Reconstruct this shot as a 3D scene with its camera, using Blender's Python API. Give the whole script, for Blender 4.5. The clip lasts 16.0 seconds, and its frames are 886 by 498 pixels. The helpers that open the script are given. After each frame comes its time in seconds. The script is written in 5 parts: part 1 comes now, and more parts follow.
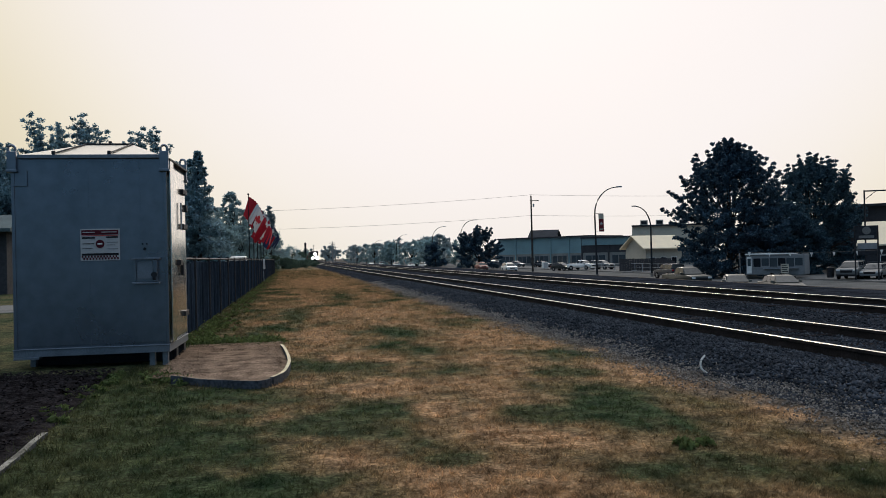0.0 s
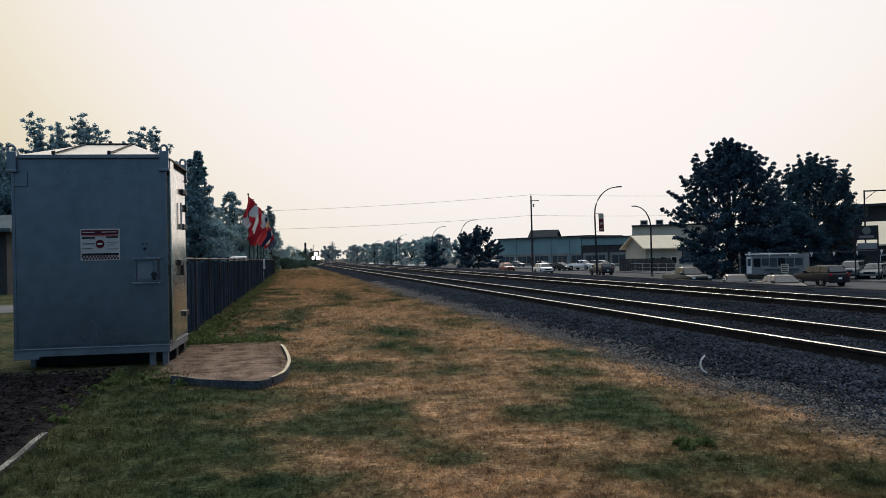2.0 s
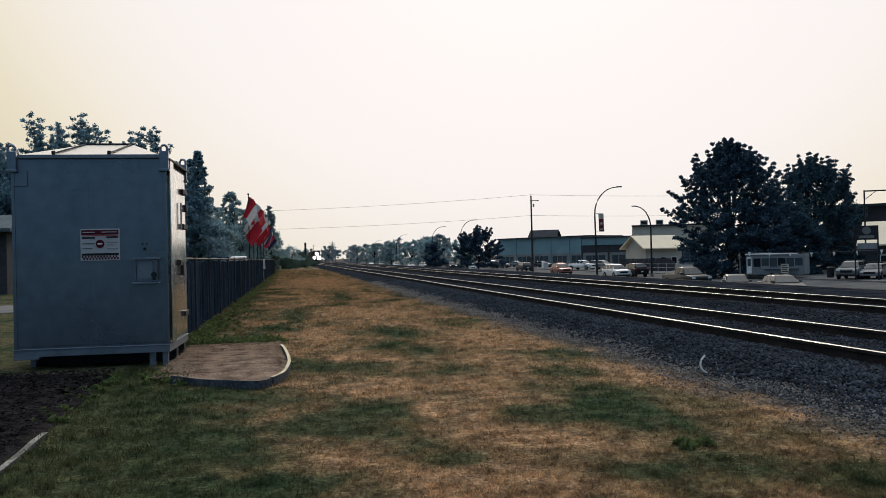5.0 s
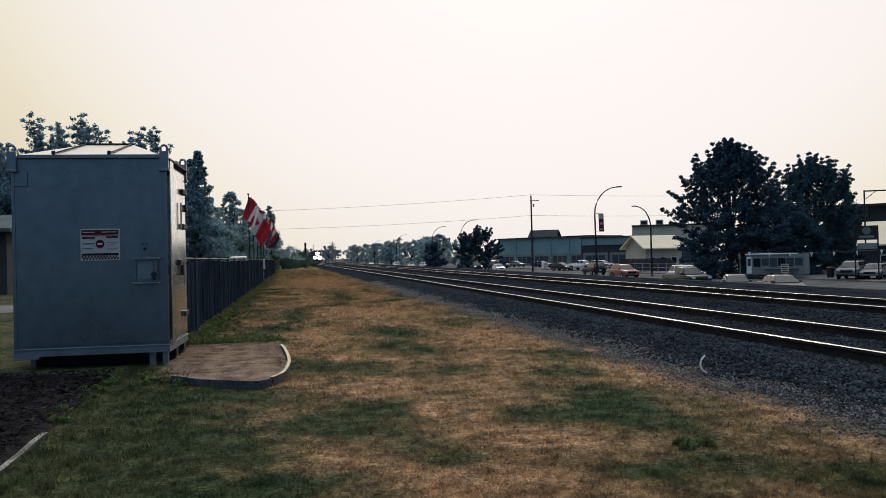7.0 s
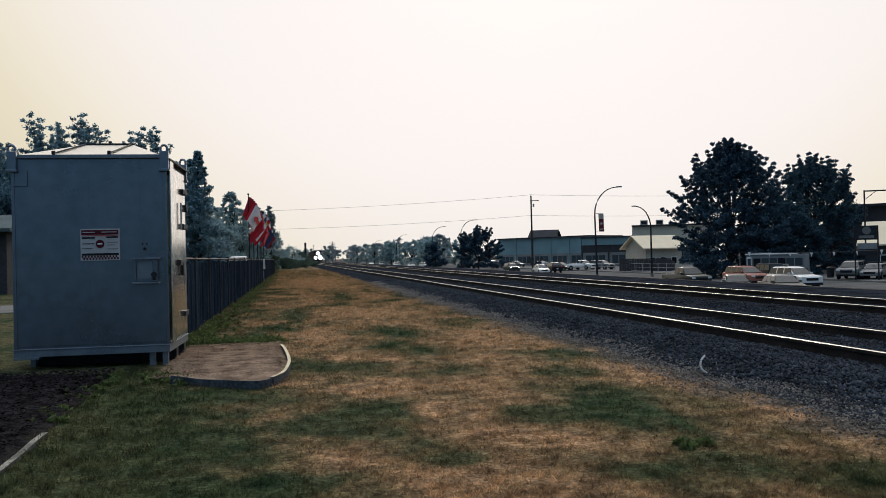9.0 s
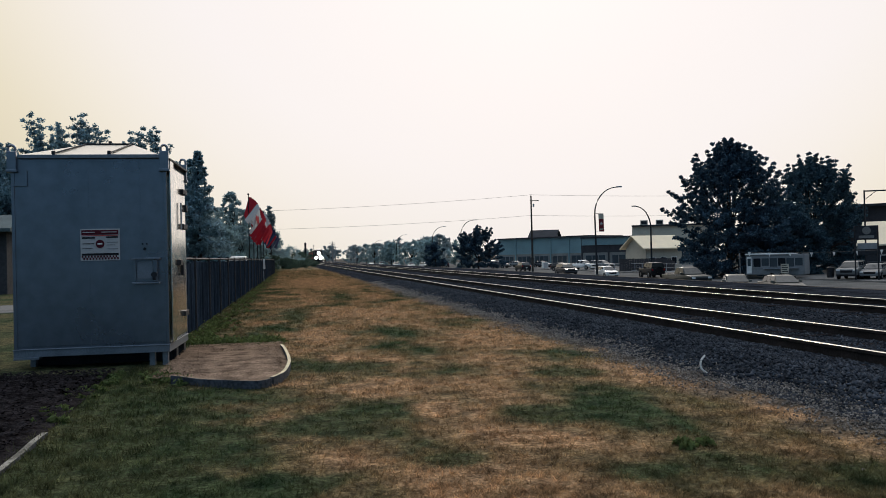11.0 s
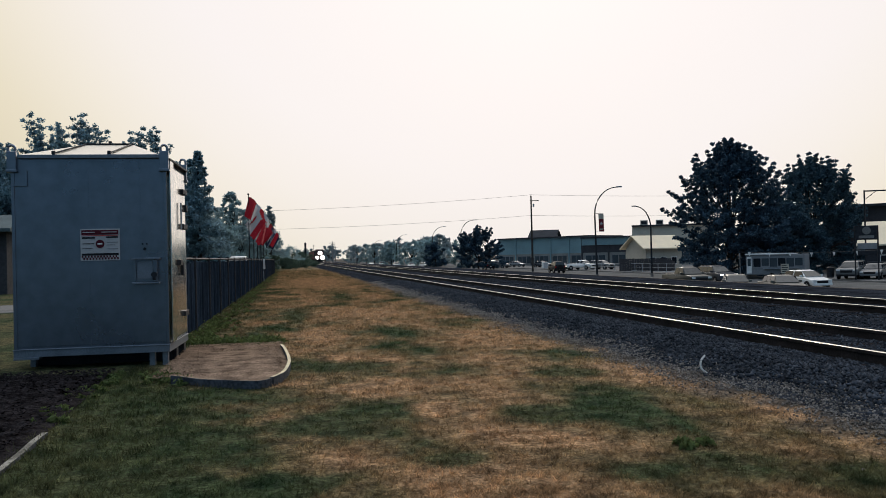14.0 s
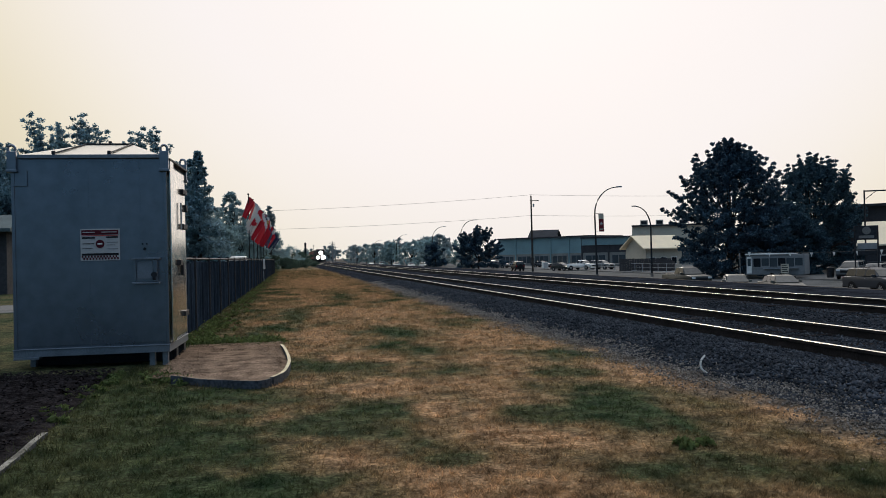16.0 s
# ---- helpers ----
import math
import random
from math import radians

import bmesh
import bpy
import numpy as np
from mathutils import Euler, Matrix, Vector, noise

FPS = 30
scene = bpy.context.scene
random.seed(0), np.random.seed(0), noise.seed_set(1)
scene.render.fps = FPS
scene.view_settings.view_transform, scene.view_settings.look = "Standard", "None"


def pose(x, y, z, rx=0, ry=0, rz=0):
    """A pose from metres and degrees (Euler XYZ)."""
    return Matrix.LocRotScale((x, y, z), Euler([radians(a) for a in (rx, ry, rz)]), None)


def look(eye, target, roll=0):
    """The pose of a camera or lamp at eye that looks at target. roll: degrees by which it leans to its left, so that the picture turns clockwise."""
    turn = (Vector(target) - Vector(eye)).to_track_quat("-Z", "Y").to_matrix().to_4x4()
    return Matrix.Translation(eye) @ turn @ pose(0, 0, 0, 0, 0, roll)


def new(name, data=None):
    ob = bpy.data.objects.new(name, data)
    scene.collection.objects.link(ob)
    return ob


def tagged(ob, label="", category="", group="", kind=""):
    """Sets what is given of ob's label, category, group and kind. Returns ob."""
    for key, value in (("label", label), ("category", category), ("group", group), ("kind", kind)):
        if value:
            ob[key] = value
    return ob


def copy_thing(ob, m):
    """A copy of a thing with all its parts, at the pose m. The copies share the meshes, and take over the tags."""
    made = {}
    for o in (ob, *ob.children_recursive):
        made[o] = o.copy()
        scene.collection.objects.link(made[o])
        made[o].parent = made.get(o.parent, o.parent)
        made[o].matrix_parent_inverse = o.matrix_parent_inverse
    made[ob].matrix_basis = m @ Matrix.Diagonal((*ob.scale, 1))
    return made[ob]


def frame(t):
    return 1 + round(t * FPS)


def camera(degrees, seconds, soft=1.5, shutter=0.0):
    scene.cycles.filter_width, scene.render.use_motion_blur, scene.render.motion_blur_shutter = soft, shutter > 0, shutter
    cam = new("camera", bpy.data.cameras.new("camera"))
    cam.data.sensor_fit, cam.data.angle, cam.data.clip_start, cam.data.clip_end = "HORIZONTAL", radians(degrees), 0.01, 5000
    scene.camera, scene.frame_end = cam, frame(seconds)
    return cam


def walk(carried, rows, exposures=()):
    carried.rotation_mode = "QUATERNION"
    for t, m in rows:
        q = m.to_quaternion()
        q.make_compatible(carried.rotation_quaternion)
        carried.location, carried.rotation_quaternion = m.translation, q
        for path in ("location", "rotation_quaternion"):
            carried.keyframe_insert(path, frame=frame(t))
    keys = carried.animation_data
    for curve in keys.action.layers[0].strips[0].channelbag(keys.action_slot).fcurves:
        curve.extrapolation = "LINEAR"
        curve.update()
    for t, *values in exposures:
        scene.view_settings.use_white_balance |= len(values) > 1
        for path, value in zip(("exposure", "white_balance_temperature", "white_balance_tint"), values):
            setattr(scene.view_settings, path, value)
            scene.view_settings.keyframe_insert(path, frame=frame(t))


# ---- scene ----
cam = camera(57.0, 16.0, soft=0.7)
EYE = Vector((0.0, 0.0, 1.3))
VIEW = look(EYE, (math.sin(radians(10.67)), math.cos(radians(10.67)), 1.3 + math.tan(radians(0.5))), -1.35)
walk(cam, [(0.0, VIEW), (16.0, VIEW)], exposures=[(0.0, 0.0, 6500, 10), (16.0, 0.0, 6500, 10)])

# ---- sky and sun: smoky, white overcast with a veiled sun ahead and to the right ----
SUN_AZ, SUN_EL = 17.0, 30.0
world = bpy.data.worlds.new("smoky_sky")
scene.world = world
world.use_nodes = True
wn, wl = world.node_tree.nodes, world.node_tree.links
sky = wn.new("ShaderNodeTexSky")
sky.sky_type = 'NISHITA'
sky.sun_disc = False
sky.sun_elevation, sky.sun_rotation = radians(SUN_EL), radians(SUN_AZ)
sky.dust_density, sky.air_density, sky.ozone_density = 7.0, 1.2, 1.0
smoke = wn.new("ShaderNodeBackground")
SUN_DIR = (math.sin(radians(SUN_AZ)) * math.cos(radians(SUN_EL)), math.cos(radians(SUN_AZ)) * math.cos(radians(SUN_EL)), math.sin(radians(SUN_EL)))
way = wn.new("ShaderNodeTexCoord")
dot = wn.new("ShaderNodeVectorMath")
dot.operation = 'DOT_PRODUCT'
dot.inputs[1].default_value = SUN_DIR
wl.new(way.outputs["Generated"], dot.inputs[0])
spread = wn.new("ShaderNodeMapRange")
spread.inputs[1].default_value, spread.inputs[2].default_value = -0.25, 1.0
wl.new(dot.outputs["Value"], spread.inputs[0])
# white smoke round the veiled sun, straw-coloured further out, dim blue on the far side of the sky
veil = wn.new("ShaderNodeValToRGB")
STOPS = ((-0.25, (0.10, 0.205, 0.32)), (0.0, (0.17, 0.26, 0.36)), (0.2, (0.28, 0.35, 0.42)), (0.4, (0.46, 0.47, 0.47)), (0.6, (0.62, 0.55, 0.43)),
         (0.74, (0.74, 0.655, 0.475)), (0.795, (0.84, 0.76, 0.59)), (0.835, (0.91, 0.84, 0.725)), (0.87, (0.95, 0.89, 0.835)), (0.905, (0.968, 0.915, 0.90)), (1.0, (0.98, 0.925, 0.925)))
for k, (d_, c_) in enumerate(STOPS):
    stop = veil.color_ramp.elements[0] if k == 0 else veil.color_ramp.elements.new((d_ + 0.25) / 1.25) if k < len(STOPS) - 1 else veil.color_ramp.elements[-1]
    stop.position, stop.color = (d_ + 0.25) / 1.25, (*c_, 1)
wl.new(spread.outputs[0], veil.inputs[0])
# pale blue is added to the sky above the view to brighten the ground
high = wn.new("ShaderNodeSeparateXYZ")
wl.new(way.outputs["Generated"], high.inputs[0])
fill_height = wn.new("ShaderNodeMapRange")
fill_height.inputs[1].default_value, fill_height.inputs[2].default_value = 0.32, 0.85
wl.new(high.outputs[2], fill_height.inputs[0])
upper = wn.new("ShaderNodeMix")
upper.data_type, upper.blend_type = 'RGBA', 'ADD'
upper.inputs[7].default_value = (0.34, 0.43, 0.60, 1)
wl.new(fill_height.outputs[0], upper.inputs[0])
wl.new(veil.outputs[0], upper.inputs[6])
wl.new(upper.outputs[2], smoke.inputs["Color"])
smoke.inputs["Strength"].default_value = 0.95
bg = wn["Background"]
bg.inputs["Strength"].default_value = 0.002
wl.new(sky.outputs[0], bg.inputs["Color"])
add = wn.new("ShaderNodeAddShader")
wl.new(bg.outputs[0], add.inputs[0])
wl.new(smoke.outputs[0], add.inputs[1])
wl.new(add.outputs[0], wn["World Output"].inputs["Surface"])
sun_data = bpy.data.lights.new("sun", 'SUN')
sun_data.energy, sun_data.angle, sun_data.color = 1.0, radians(14), (1.0, 0.9, 0.76)
sun = new("sun", sun_data)
a, e = radians(SUN_AZ), radians(SUN_EL)
sun.matrix_world = look((math.sin(a) * math.cos(e) * 50, math.cos(a) * math.cos(e) * 50, math.sin(e) * 50), (0, 0, 0))


# ---- materials ----
def let_through(m, color, share):
    """Leaves and blades are thin: part of the light passes through them."""
    n, l = m.node_tree.nodes, m.node_tree.links
    tr = n.new("ShaderNodeBsdfTranslucent")
    l.new(color, tr.inputs["Color"])
    mx = n.new("ShaderNodeMixShader")
    mx.inputs[0].default_value = share
    l.new(n["Principled BSDF"].outputs[0], mx.inputs[1])
    l.new(tr.outputs[0], mx.inputs[2])
    l.new(mx.outputs[0], n["Material Output"].inputs["Surface"])


def material(name, color, rough=0.8, metal=0.0, var=0.25, scale=4.0, fine=60.0, bump=0.15, bump_scale=None,
             color2=None, island=0.0, random_=0.0, emit=None, spec=0.12, coat=0.0, thin=0.0):
    """A surface with two scales of variation, fine relief and uneven gloss."""
    m = bpy.data.materials.new(name)
    m.use_nodes = True
    n, l = m.node_tree.nodes, m.node_tree.links
    b = n["Principled BSDF"]
    co = n.new("ShaderNodeTexCoord")
    big = n.new("ShaderNodeTexNoise")
    big.inputs["Scale"].default_value, big.inputs["Detail"].default_value = scale, 5.0
    small = n.new("ShaderNodeTexNoise")
    small.inputs["Scale"].default_value, small.inputs["Detail"].default_value = fine, 3.0
    for t in (big, small):
        l.new(co.outputs["Object"], t.inputs["Vector"])
    mix = n.new("ShaderNodeMix")
    mix.data_type = 'RGBA'
    c2 = color2 or tuple(c * (1 - var) for c in color)
    c1 = color if color2 else tuple(min(1, c * (1 + var * 0.5)) for c in color)
    mix.inputs[6].default_value, mix.inputs[7].default_value = (*c2, 1), (*c1, 1)
    ramp = n.new("ShaderNodeMapRange")
    ramp.inputs[1].default_value, ramp.inputs[2].default_value = 0.34, 0.66
    l.new(big.outputs[0], ramp.inputs[0])
    l.new(ramp.outputs[0], mix.inputs[0])
    hsv = n.new("ShaderNodeHueSaturation")
    val = n.new("ShaderNodeMapRange")
    val.inputs[1].default_value, val.inputs[2].default_value = 0.3, 0.7
    val.inputs[3].default_value, val.inputs[4].default_value = 1 - var, 1 + var
    l.new(small.outputs[0], val.inputs[0])
    last = val.outputs[0]
    for amount, node, socket in ((island, "ShaderNodeNewGeometry", "Random Per Island"), (random_, "ShaderNodeObjectInfo", "Random")):
        if amount:
            src = n.new(node)
            r = n.new("ShaderNodeMapRange")
            r.inputs[3].default_value, r.inputs[4].default_value = 1 - amount, 1 + amount
            l.new(src.outputs[socket], r.inputs[0])
            mul = n.new("ShaderNodeMath")
            mul.operation = 'MULTIPLY'
            l.new(last, mul.inputs[0])
            l.new(r.outputs[0], mul.inputs[1])
            last = mul.outputs[0]
    l.new(last, hsv.inputs["Value"])
    l.new(mix.outputs[2], hsv.inputs["Color"])
    l.new(hsv.outputs[0], b.inputs["Base Color"])
    rr = n.new("ShaderNodeMapRange")
    rr.inputs[3].default_value, rr.inputs[4].default_value = max(0.02, rough - 0.12), min(1, rough + 0.12)
    l.new(big.outputs[0], rr.inputs[0])
    l.new(rr.outputs[0], b.inputs["Roughness"])
    b.inputs["Metallic"].default_value = metal
    b.inputs["Specular IOR Level"].default_value = spec
    b.inputs["Coat Weight"].default_value = coat
    if bump:
        bp = n.new("ShaderNodeBump")
        bp.inputs["Strength"].default_value, bp.inputs["Distance"].default_value = bump, 0.02
        src = small
        if bump_scale:
            src = n.new("ShaderNodeTexNoise")
            src.inputs["Scale"].default_value = bump_scale
            l.new(co.outputs["Object"], src.inputs["Vector"])
        l.new(src.outputs[0], bp.inputs["Height"])
        l.new(bp.outputs[0], b.inputs["Normal"])
    if thin:
        let_through(m, hsv.outputs[0], thin)
    if emit:
        b.inputs["Emission Color"].default_value = (*emit[0], 1)
        b.inputs["Emission Strength"].default_value = emit[1]
    return m


# worn, bleached spots and greener spots of the lawn: centre and half-widths
DRY_SPOTS = ((0.96, 4.77, 0.55, 0.50), (1.02, 8.15, 1.0, 0.6), (1.23, 6.82, 0.28, 0.45), (0.49, 13.4, 0.5, 1.2), (3.0, 12.3, 0.9, 1.5), (1.85, 5.4, 0.3, 0.3), (1.76, 19.1, 1.4, 2.4), (1.45, 46, 1.8, 12))
# the green spot at (3.25, 4.0) also paints in the view's darkened corner
GREEN_SPOTS = ((0.36, 6.6, 0.5, 0.7), (0.62, 9.83, 0.7, 0.5), (1.98, 6.33, 0.36, 0.5), (0.99, 5.1, 0.24, 0.2), (3.25, 4.0, 0.4, 0.4), (-0.2, 4.75, 0.6, 0.4), (2.92, 8.5, 0.45, 0.5), (0.07, 19.0, 0.35, 2.4), (2.03, 4.5, 0.25, 0.2))


def grass_material(name, blade):
    """Parched lawn: straw patches over green ones, greener beside the mulch bed."""
    m = bpy.data.materials.new(name)
    m.use_nodes = True
    n, l = m.node_tree.nodes, m.node_tree.links
    b = n["Principled BSDF"]
    geo = n.new("ShaderNodeNewGeometry")
    pos = geo.outputs["Position"]

    def noise_tex(scale, detail, stretch=(1, 1, 1)):
        mp = n.new("ShaderNodeMapping")
        mp.inputs["Scale"].default_value = stretch
        t = n.new("ShaderNodeTexNoise")
        t.inputs["Scale"].default_value, t.inputs["Detail"].default_value = scale, detail
        l.new(pos, mp.inputs[0])
        l.new(mp.outputs[0], t.inputs["Vector"])
        return t.outputs[0]

    def rng(src, a0, a1, b0, b1):
        r = n.new("ShaderNodeMapRange")
        for i, v in enumerate((a0, a1, b0, b1)):
            r.inputs[i + 1].default_value = v
        l.new(src, r.inputs[0])
        return r.outputs[0]

    def math_(op, x, y):
        k = n.new("ShaderNodeMath")
        k.operation = op
        for i, v in enumerate((x, y)):
            if isinstance(v, (int, float)):
                k.inputs[i].default_value = v
            else:
                l.new(v, k.inputs[i])
        return k.outputs[0]

    def mix(fac, c1, c2):
        k = n.new("ShaderNodeMix")
        k.data_type = 'RGBA'
        l.new(fac, k.inputs[0])
        for i, v in ((6, c1), (7, c2)):
            if isinstance(v, tuple):
                k.inputs[i].default_value = (*v, 1)
            else:
                l.new(v, k.inputs[i])
        return k.outputs[2]

    sep = n.new("ShaderNodeSeparateXYZ")
    l.new(pos, sep.inputs[0])
    dry = rng(noise_tex(0.9, 6, (1, 0.6, 1)), 0.36, 0.62, 0.0, 1.0)
    wander = rng(noise_tex(1.8, 5), 0.3, 0.7, -0.45, 0.45)

    def patch(cx, cy, rx, ry):
        """1 inside a ragged round patch of the lawn, 0 outside."""
        v1, v2, v3 = (n.new("ShaderNodeVectorMath") for _ in range(3))
        v1.operation, v2.operation, v3.operation = 'SUBTRACT', 'MULTIPLY', 'LENGTH'
        v1.inputs[1].default_value, v2.inputs[1].default_value = (cx, cy, 0), (1 / rx, 1 / ry, 0)
        l.new(pos, v1.inputs[0])
        l.new(v1.outputs[0], v2.inputs[0])
        l.new(v2.outputs[0], v3.inputs[0])
        return rng(math_('ADD', v3.outputs["Value"], wander), 1.35, 0.65, 0.0, 1.0)

    for spot in DRY_SPOTS:
        dry = math_('MAXIMUM', dry, math_('MULTIPLY', patch(*spot), 0.95))
    for spot in GREEN_SPOTS:
        dry = math_('MULTIPLY', dry, math_('SUBTRACT', 1.0, math_('MULTIPLY', patch(*spot), 0.85)))
    lush = math_('MULTIPLY', rng(math_('ADD', sep.outputs[0], wander), 0.25, -0.55, 0.0, 0.92), rng(math_('ADD', sep.outputs[1], wander), 9.4, 8.4, 0.0, 1.0))
    by_fence = math_('MAXIMUM', rng(math_('ADD', sep.outputs[0], math_('MULTIPLY', wander, 0.8)), -0.75, -1.35, 0.0, 0.8), lush)
    dry = math_('MULTIPLY', dry, math_('SUBTRACT', 1.0, by_fence))
    tone = rng(noise_tex(4.0, 5), 0.33, 0.67, 0.0, 1.0)
    green = mix(tone, (0.023, 0.043, 0.021), (0.064, 0.086, 0.040))
    straw = mix(tone, (0.205, 0.13, 0.075), (0.52, 0.318, 0.172))
    col = mix(dry, green, straw)
    # dusty, stony ground beside the ballast
    grit = rng(math_('ADD', sep.outputs[0], math_('MULTIPLY', wander, 0.7)), 3.6, 4.1, 0.0, 0.9)
    col = mix(grit, col, mix(tone, (0.075, 0.065, 0.058), (0.17, 0.145, 0.122)))
    hsv = n.new("ShaderNodeHueSaturation")
    l.new(col, hsv.inputs["Color"])
    mott = math_('MULTIPLY', rng(noise_tex(6.0, 4), 0.36, 0.62, 0.66, 1.15), rng(noise_tex(24.0, 4), 0.36, 0.64, 0.55, 1.32))
    if blade:
        val = rng(geo.outputs["Random Per Island"], 0, 1, 0.62, 1.6)
    else:
        val = rng(noise_tex(70.0, 3), 0.3, 0.7, 0.45, 1.35)
        bp = n.new("ShaderNodeBump")
        bp.inputs["Strength"].default_value, bp.inputs["Distance"].default_value = 0.8, 0.03
        l.new(noise_tex(40.0, 4), bp.inputs["Height"])
        l.new(bp.outputs[0], b.inputs["Normal"])
    val = math_('MULTIPLY', val, mott)
    l.new(val, hsv.inputs["Value"])
    l.new(hsv.outputs[0], b.inputs["Base Color"])
    if blade:
        let_through(m, hsv.outputs[0], 0.6)
    b.inputs["Roughness"].default_value = 0.9
    b.inputs["Specular IOR Level"].default_value = 0.02
    return m


M_GRASS = grass_material("parched_grass", False)
M_BLADE = grass_material("grass_blades", True)
M_BALLAST = material("ballast_bed", (0.028, 0.032, 0.040), 0.95, var=0.6, scale=1.2, fine=28, bump=1.0, spec=0.0)
M_STONE = material("crushed_stone", (0.046, 0.052, 0.062), 0.9, var=0.35, scale=3, fine=50, island=0.55, spec=0.0)
M_GRAVEL = material("pale_gravel", (0.27, 0.19, 0.135), 0.95, var=0.5, scale=5, fine=55, bump=0.8, spec=0.0)
M_RAIL = material("rusty_rail_side", (0.030, 0.026, 0.026), 0.85, metal=0.2, var=0.4, scale=3)
M_RAILTOP = material("polished_rail_head", (0.74, 0.69, 0.58), 0.16, metal=1.0, var=0.06, scale=2, bump=0)
M_TIE = material("creosoted_timber", (0.026, 0.024, 0.025), 0.9, var=0.4, scale=4, fine=40, random_=0.35, spec=0.0)
# one shelter metal: shade is put into the front's colour, light into end and roof
M_ALU = material("shaded_weathered_aluminium", (0.205, 0.225, 0.26), 0.30, metal=0.85, var=0.10, scale=1.1, fine=6, bump=0.03, bump_scale=1.6)
M_ALU_END = material("lit_streaked_aluminium", (0.80, 0.76, 0.67), 0.17, metal=0.9, var=0.14, scale=2.2, fine=9, bump=0.05, bump_scale=2.5)
M_BOX = material("dull_grey_box", (0.21, 0.23, 0.26), 0.45, metal=0.6, var=0.15, scale=5, bump=0.03)
M_ALU_ROOF = material("lit_bare_aluminium_roof", (0.84, 0.76, 0.63), 0.38, metal=0.7, var=0.08, scale=2, bump=0.03)
M_STEEL = material("galvanised_steel", (0.34, 0.37, 0.40), 0.5, metal=0.7, var=0.08, scale=4, bump=0.03)
M_DARKSTEEL = material("dark_steel", (0.035, 0.037, 0.042), 0.55, metal=0.4, var=0.3, scale=6)
M_WHITE = material("white_paint", (0.82, 0.80, 0.75), 0.5, var=0.06, scale=3, bump=0.02)
M_RED = material("red_paint", (0.50, 0.035, 0.030), 0.5, var=0.12, scale=3, bump=0.02)
M_BLACK = material("black_paint", (0.02, 0.02, 0.022), 0.55, var=0.2, bump=0.02)
M_SLAT = material("blue_grey_slats", (0.020, 0.031, 0.049), 0.8, var=0.3, scale=0.5, fine=9, island=0.35, spec=0.0)
M_MULCH = material("dark_bark_mulch", (0.026, 0.023, 0.024), 0.95, var=0.6, scale=6, fine=45, bump=1.0, island=0.4, spec=0.0)
# edging sides are coloured dark for shade; its bright tops follow below
M_TIMBER = material("shaded_edging_side", (0.065, 0.07, 0.08), 0.85, var=0.4, scale=5, fine=30, bump=0.4)
M_ASPHALT = material("grey_asphalt", (0.15, 0.147, 0.14), 0.9, var=0.25, scale=0.4, fine=25, bump=0.3, spec=0.0)
M_CONCRETE = material("pale_concrete", (0.19, 0.185, 0.175), 0.9, var=0.2, scale=0.7, fine=20, bump=0.2, spec=0.0)
M_OLDTAR = material("old_dark_asphalt", (0.045, 0.045, 0.048), 0.95, var=0.3, scale=0.5, fine=20, bump=0.3, spec=0.0)
M_EDGE_LIT = material("lit_edging_top", (0.70, 0.60, 0.40), 0.8, var=0.25, scale=6, fine=30, bump=0.3)
M_STRIP = material("paler_edging_top", (0.24, 0.225, 0.19), 0.85, var=0.5, scale=3, fine=20, bump=0.4)
M_SLATE = material("grey_green_shingle", (0.09, 0.12, 0.125), 0.9, var=0.2, scale=1, fine=12)
M_MAROON = material("maroon_print", (0.17, 0.022, 0.03), 0.5, var=0.15, scale=20, bump=0)
M_DEEPRED = material("deep_red_print", (0.085, 0.012, 0.020), 0.5, var=0.12, scale=6, bump=0.01)
M_SIGN = material("faded_white_sign", (0.46, 0.44, 0.43), 0.55, var=0.08, scale=6, bump=0.02)
M_DUSTY = material("dusty_stone", (0.19, 0.172, 0.155), 0.95, var=0.3, scale=3, fine=50, island=0.5, spec=0.0)
M_BARK = material("bark", (0.055, 0.047, 0.042), 0.95, var=0.4, scale=3, fine=20, bump=0.6)
M_LEAF_DARK = material("dark_maple_leaves", (0.050, 0.094, 0.132), 0.65, var=0.35, scale=0.5, fine=3, bump=0, island=0.4, spec=0.2, thin=0.25)
# smoke haze is painted into the next three leaf colours, pale and bluish
M_LEAF_MID = material("haze_tinted_mid_leaves", (0.25, 0.37, 0.395), 0.85, var=0.22, scale=0.3, fine=2, bump=0, island=0.2, spec=0.03, thin=0.5)
M_LEAF_FAR = material("haze_tinted_far_leaves", (0.26, 0.34, 0.37), 0.9, var=0.18, scale=0.2, fine=2, bump=0, island=0.15, spec=0.0, thin=0.5)
M_NEEDLE = material("haze_tinted_needles", (0.225, 0.345, 0.395), 0.8, var=0.3, scale=0.5, fine=4, bump=0, island=0.35, spec=0.15, thin=0.45)
M_WEED = material("weeds", (0.10, 0.135, 0.05), 0.8, var=0.3, scale=2, fine=9, bump=0, island=0.4, spec=0.1, thin=0.4)
M_SHRUB = material("dull_olive_leaves", (0.085, 0.125, 0.095), 0.8, var=0.3, scale=0.6, fine=4, bump=0, island=0.4, spec=0.05, thin=0.35)
M_GLASS = material("dark_window_glass", (0.012, 0.016, 0.021), 0.06, var=0.1, bump=0, spec=0.5)
# the grey base colour stands in for sky reflected by the windscreens
M_SCREEN = material("sky_toned_windscreen_glass", (0.055, 0.060, 0.060), 0.10, var=0.2, scale=3, bump=0, spec=0.5)
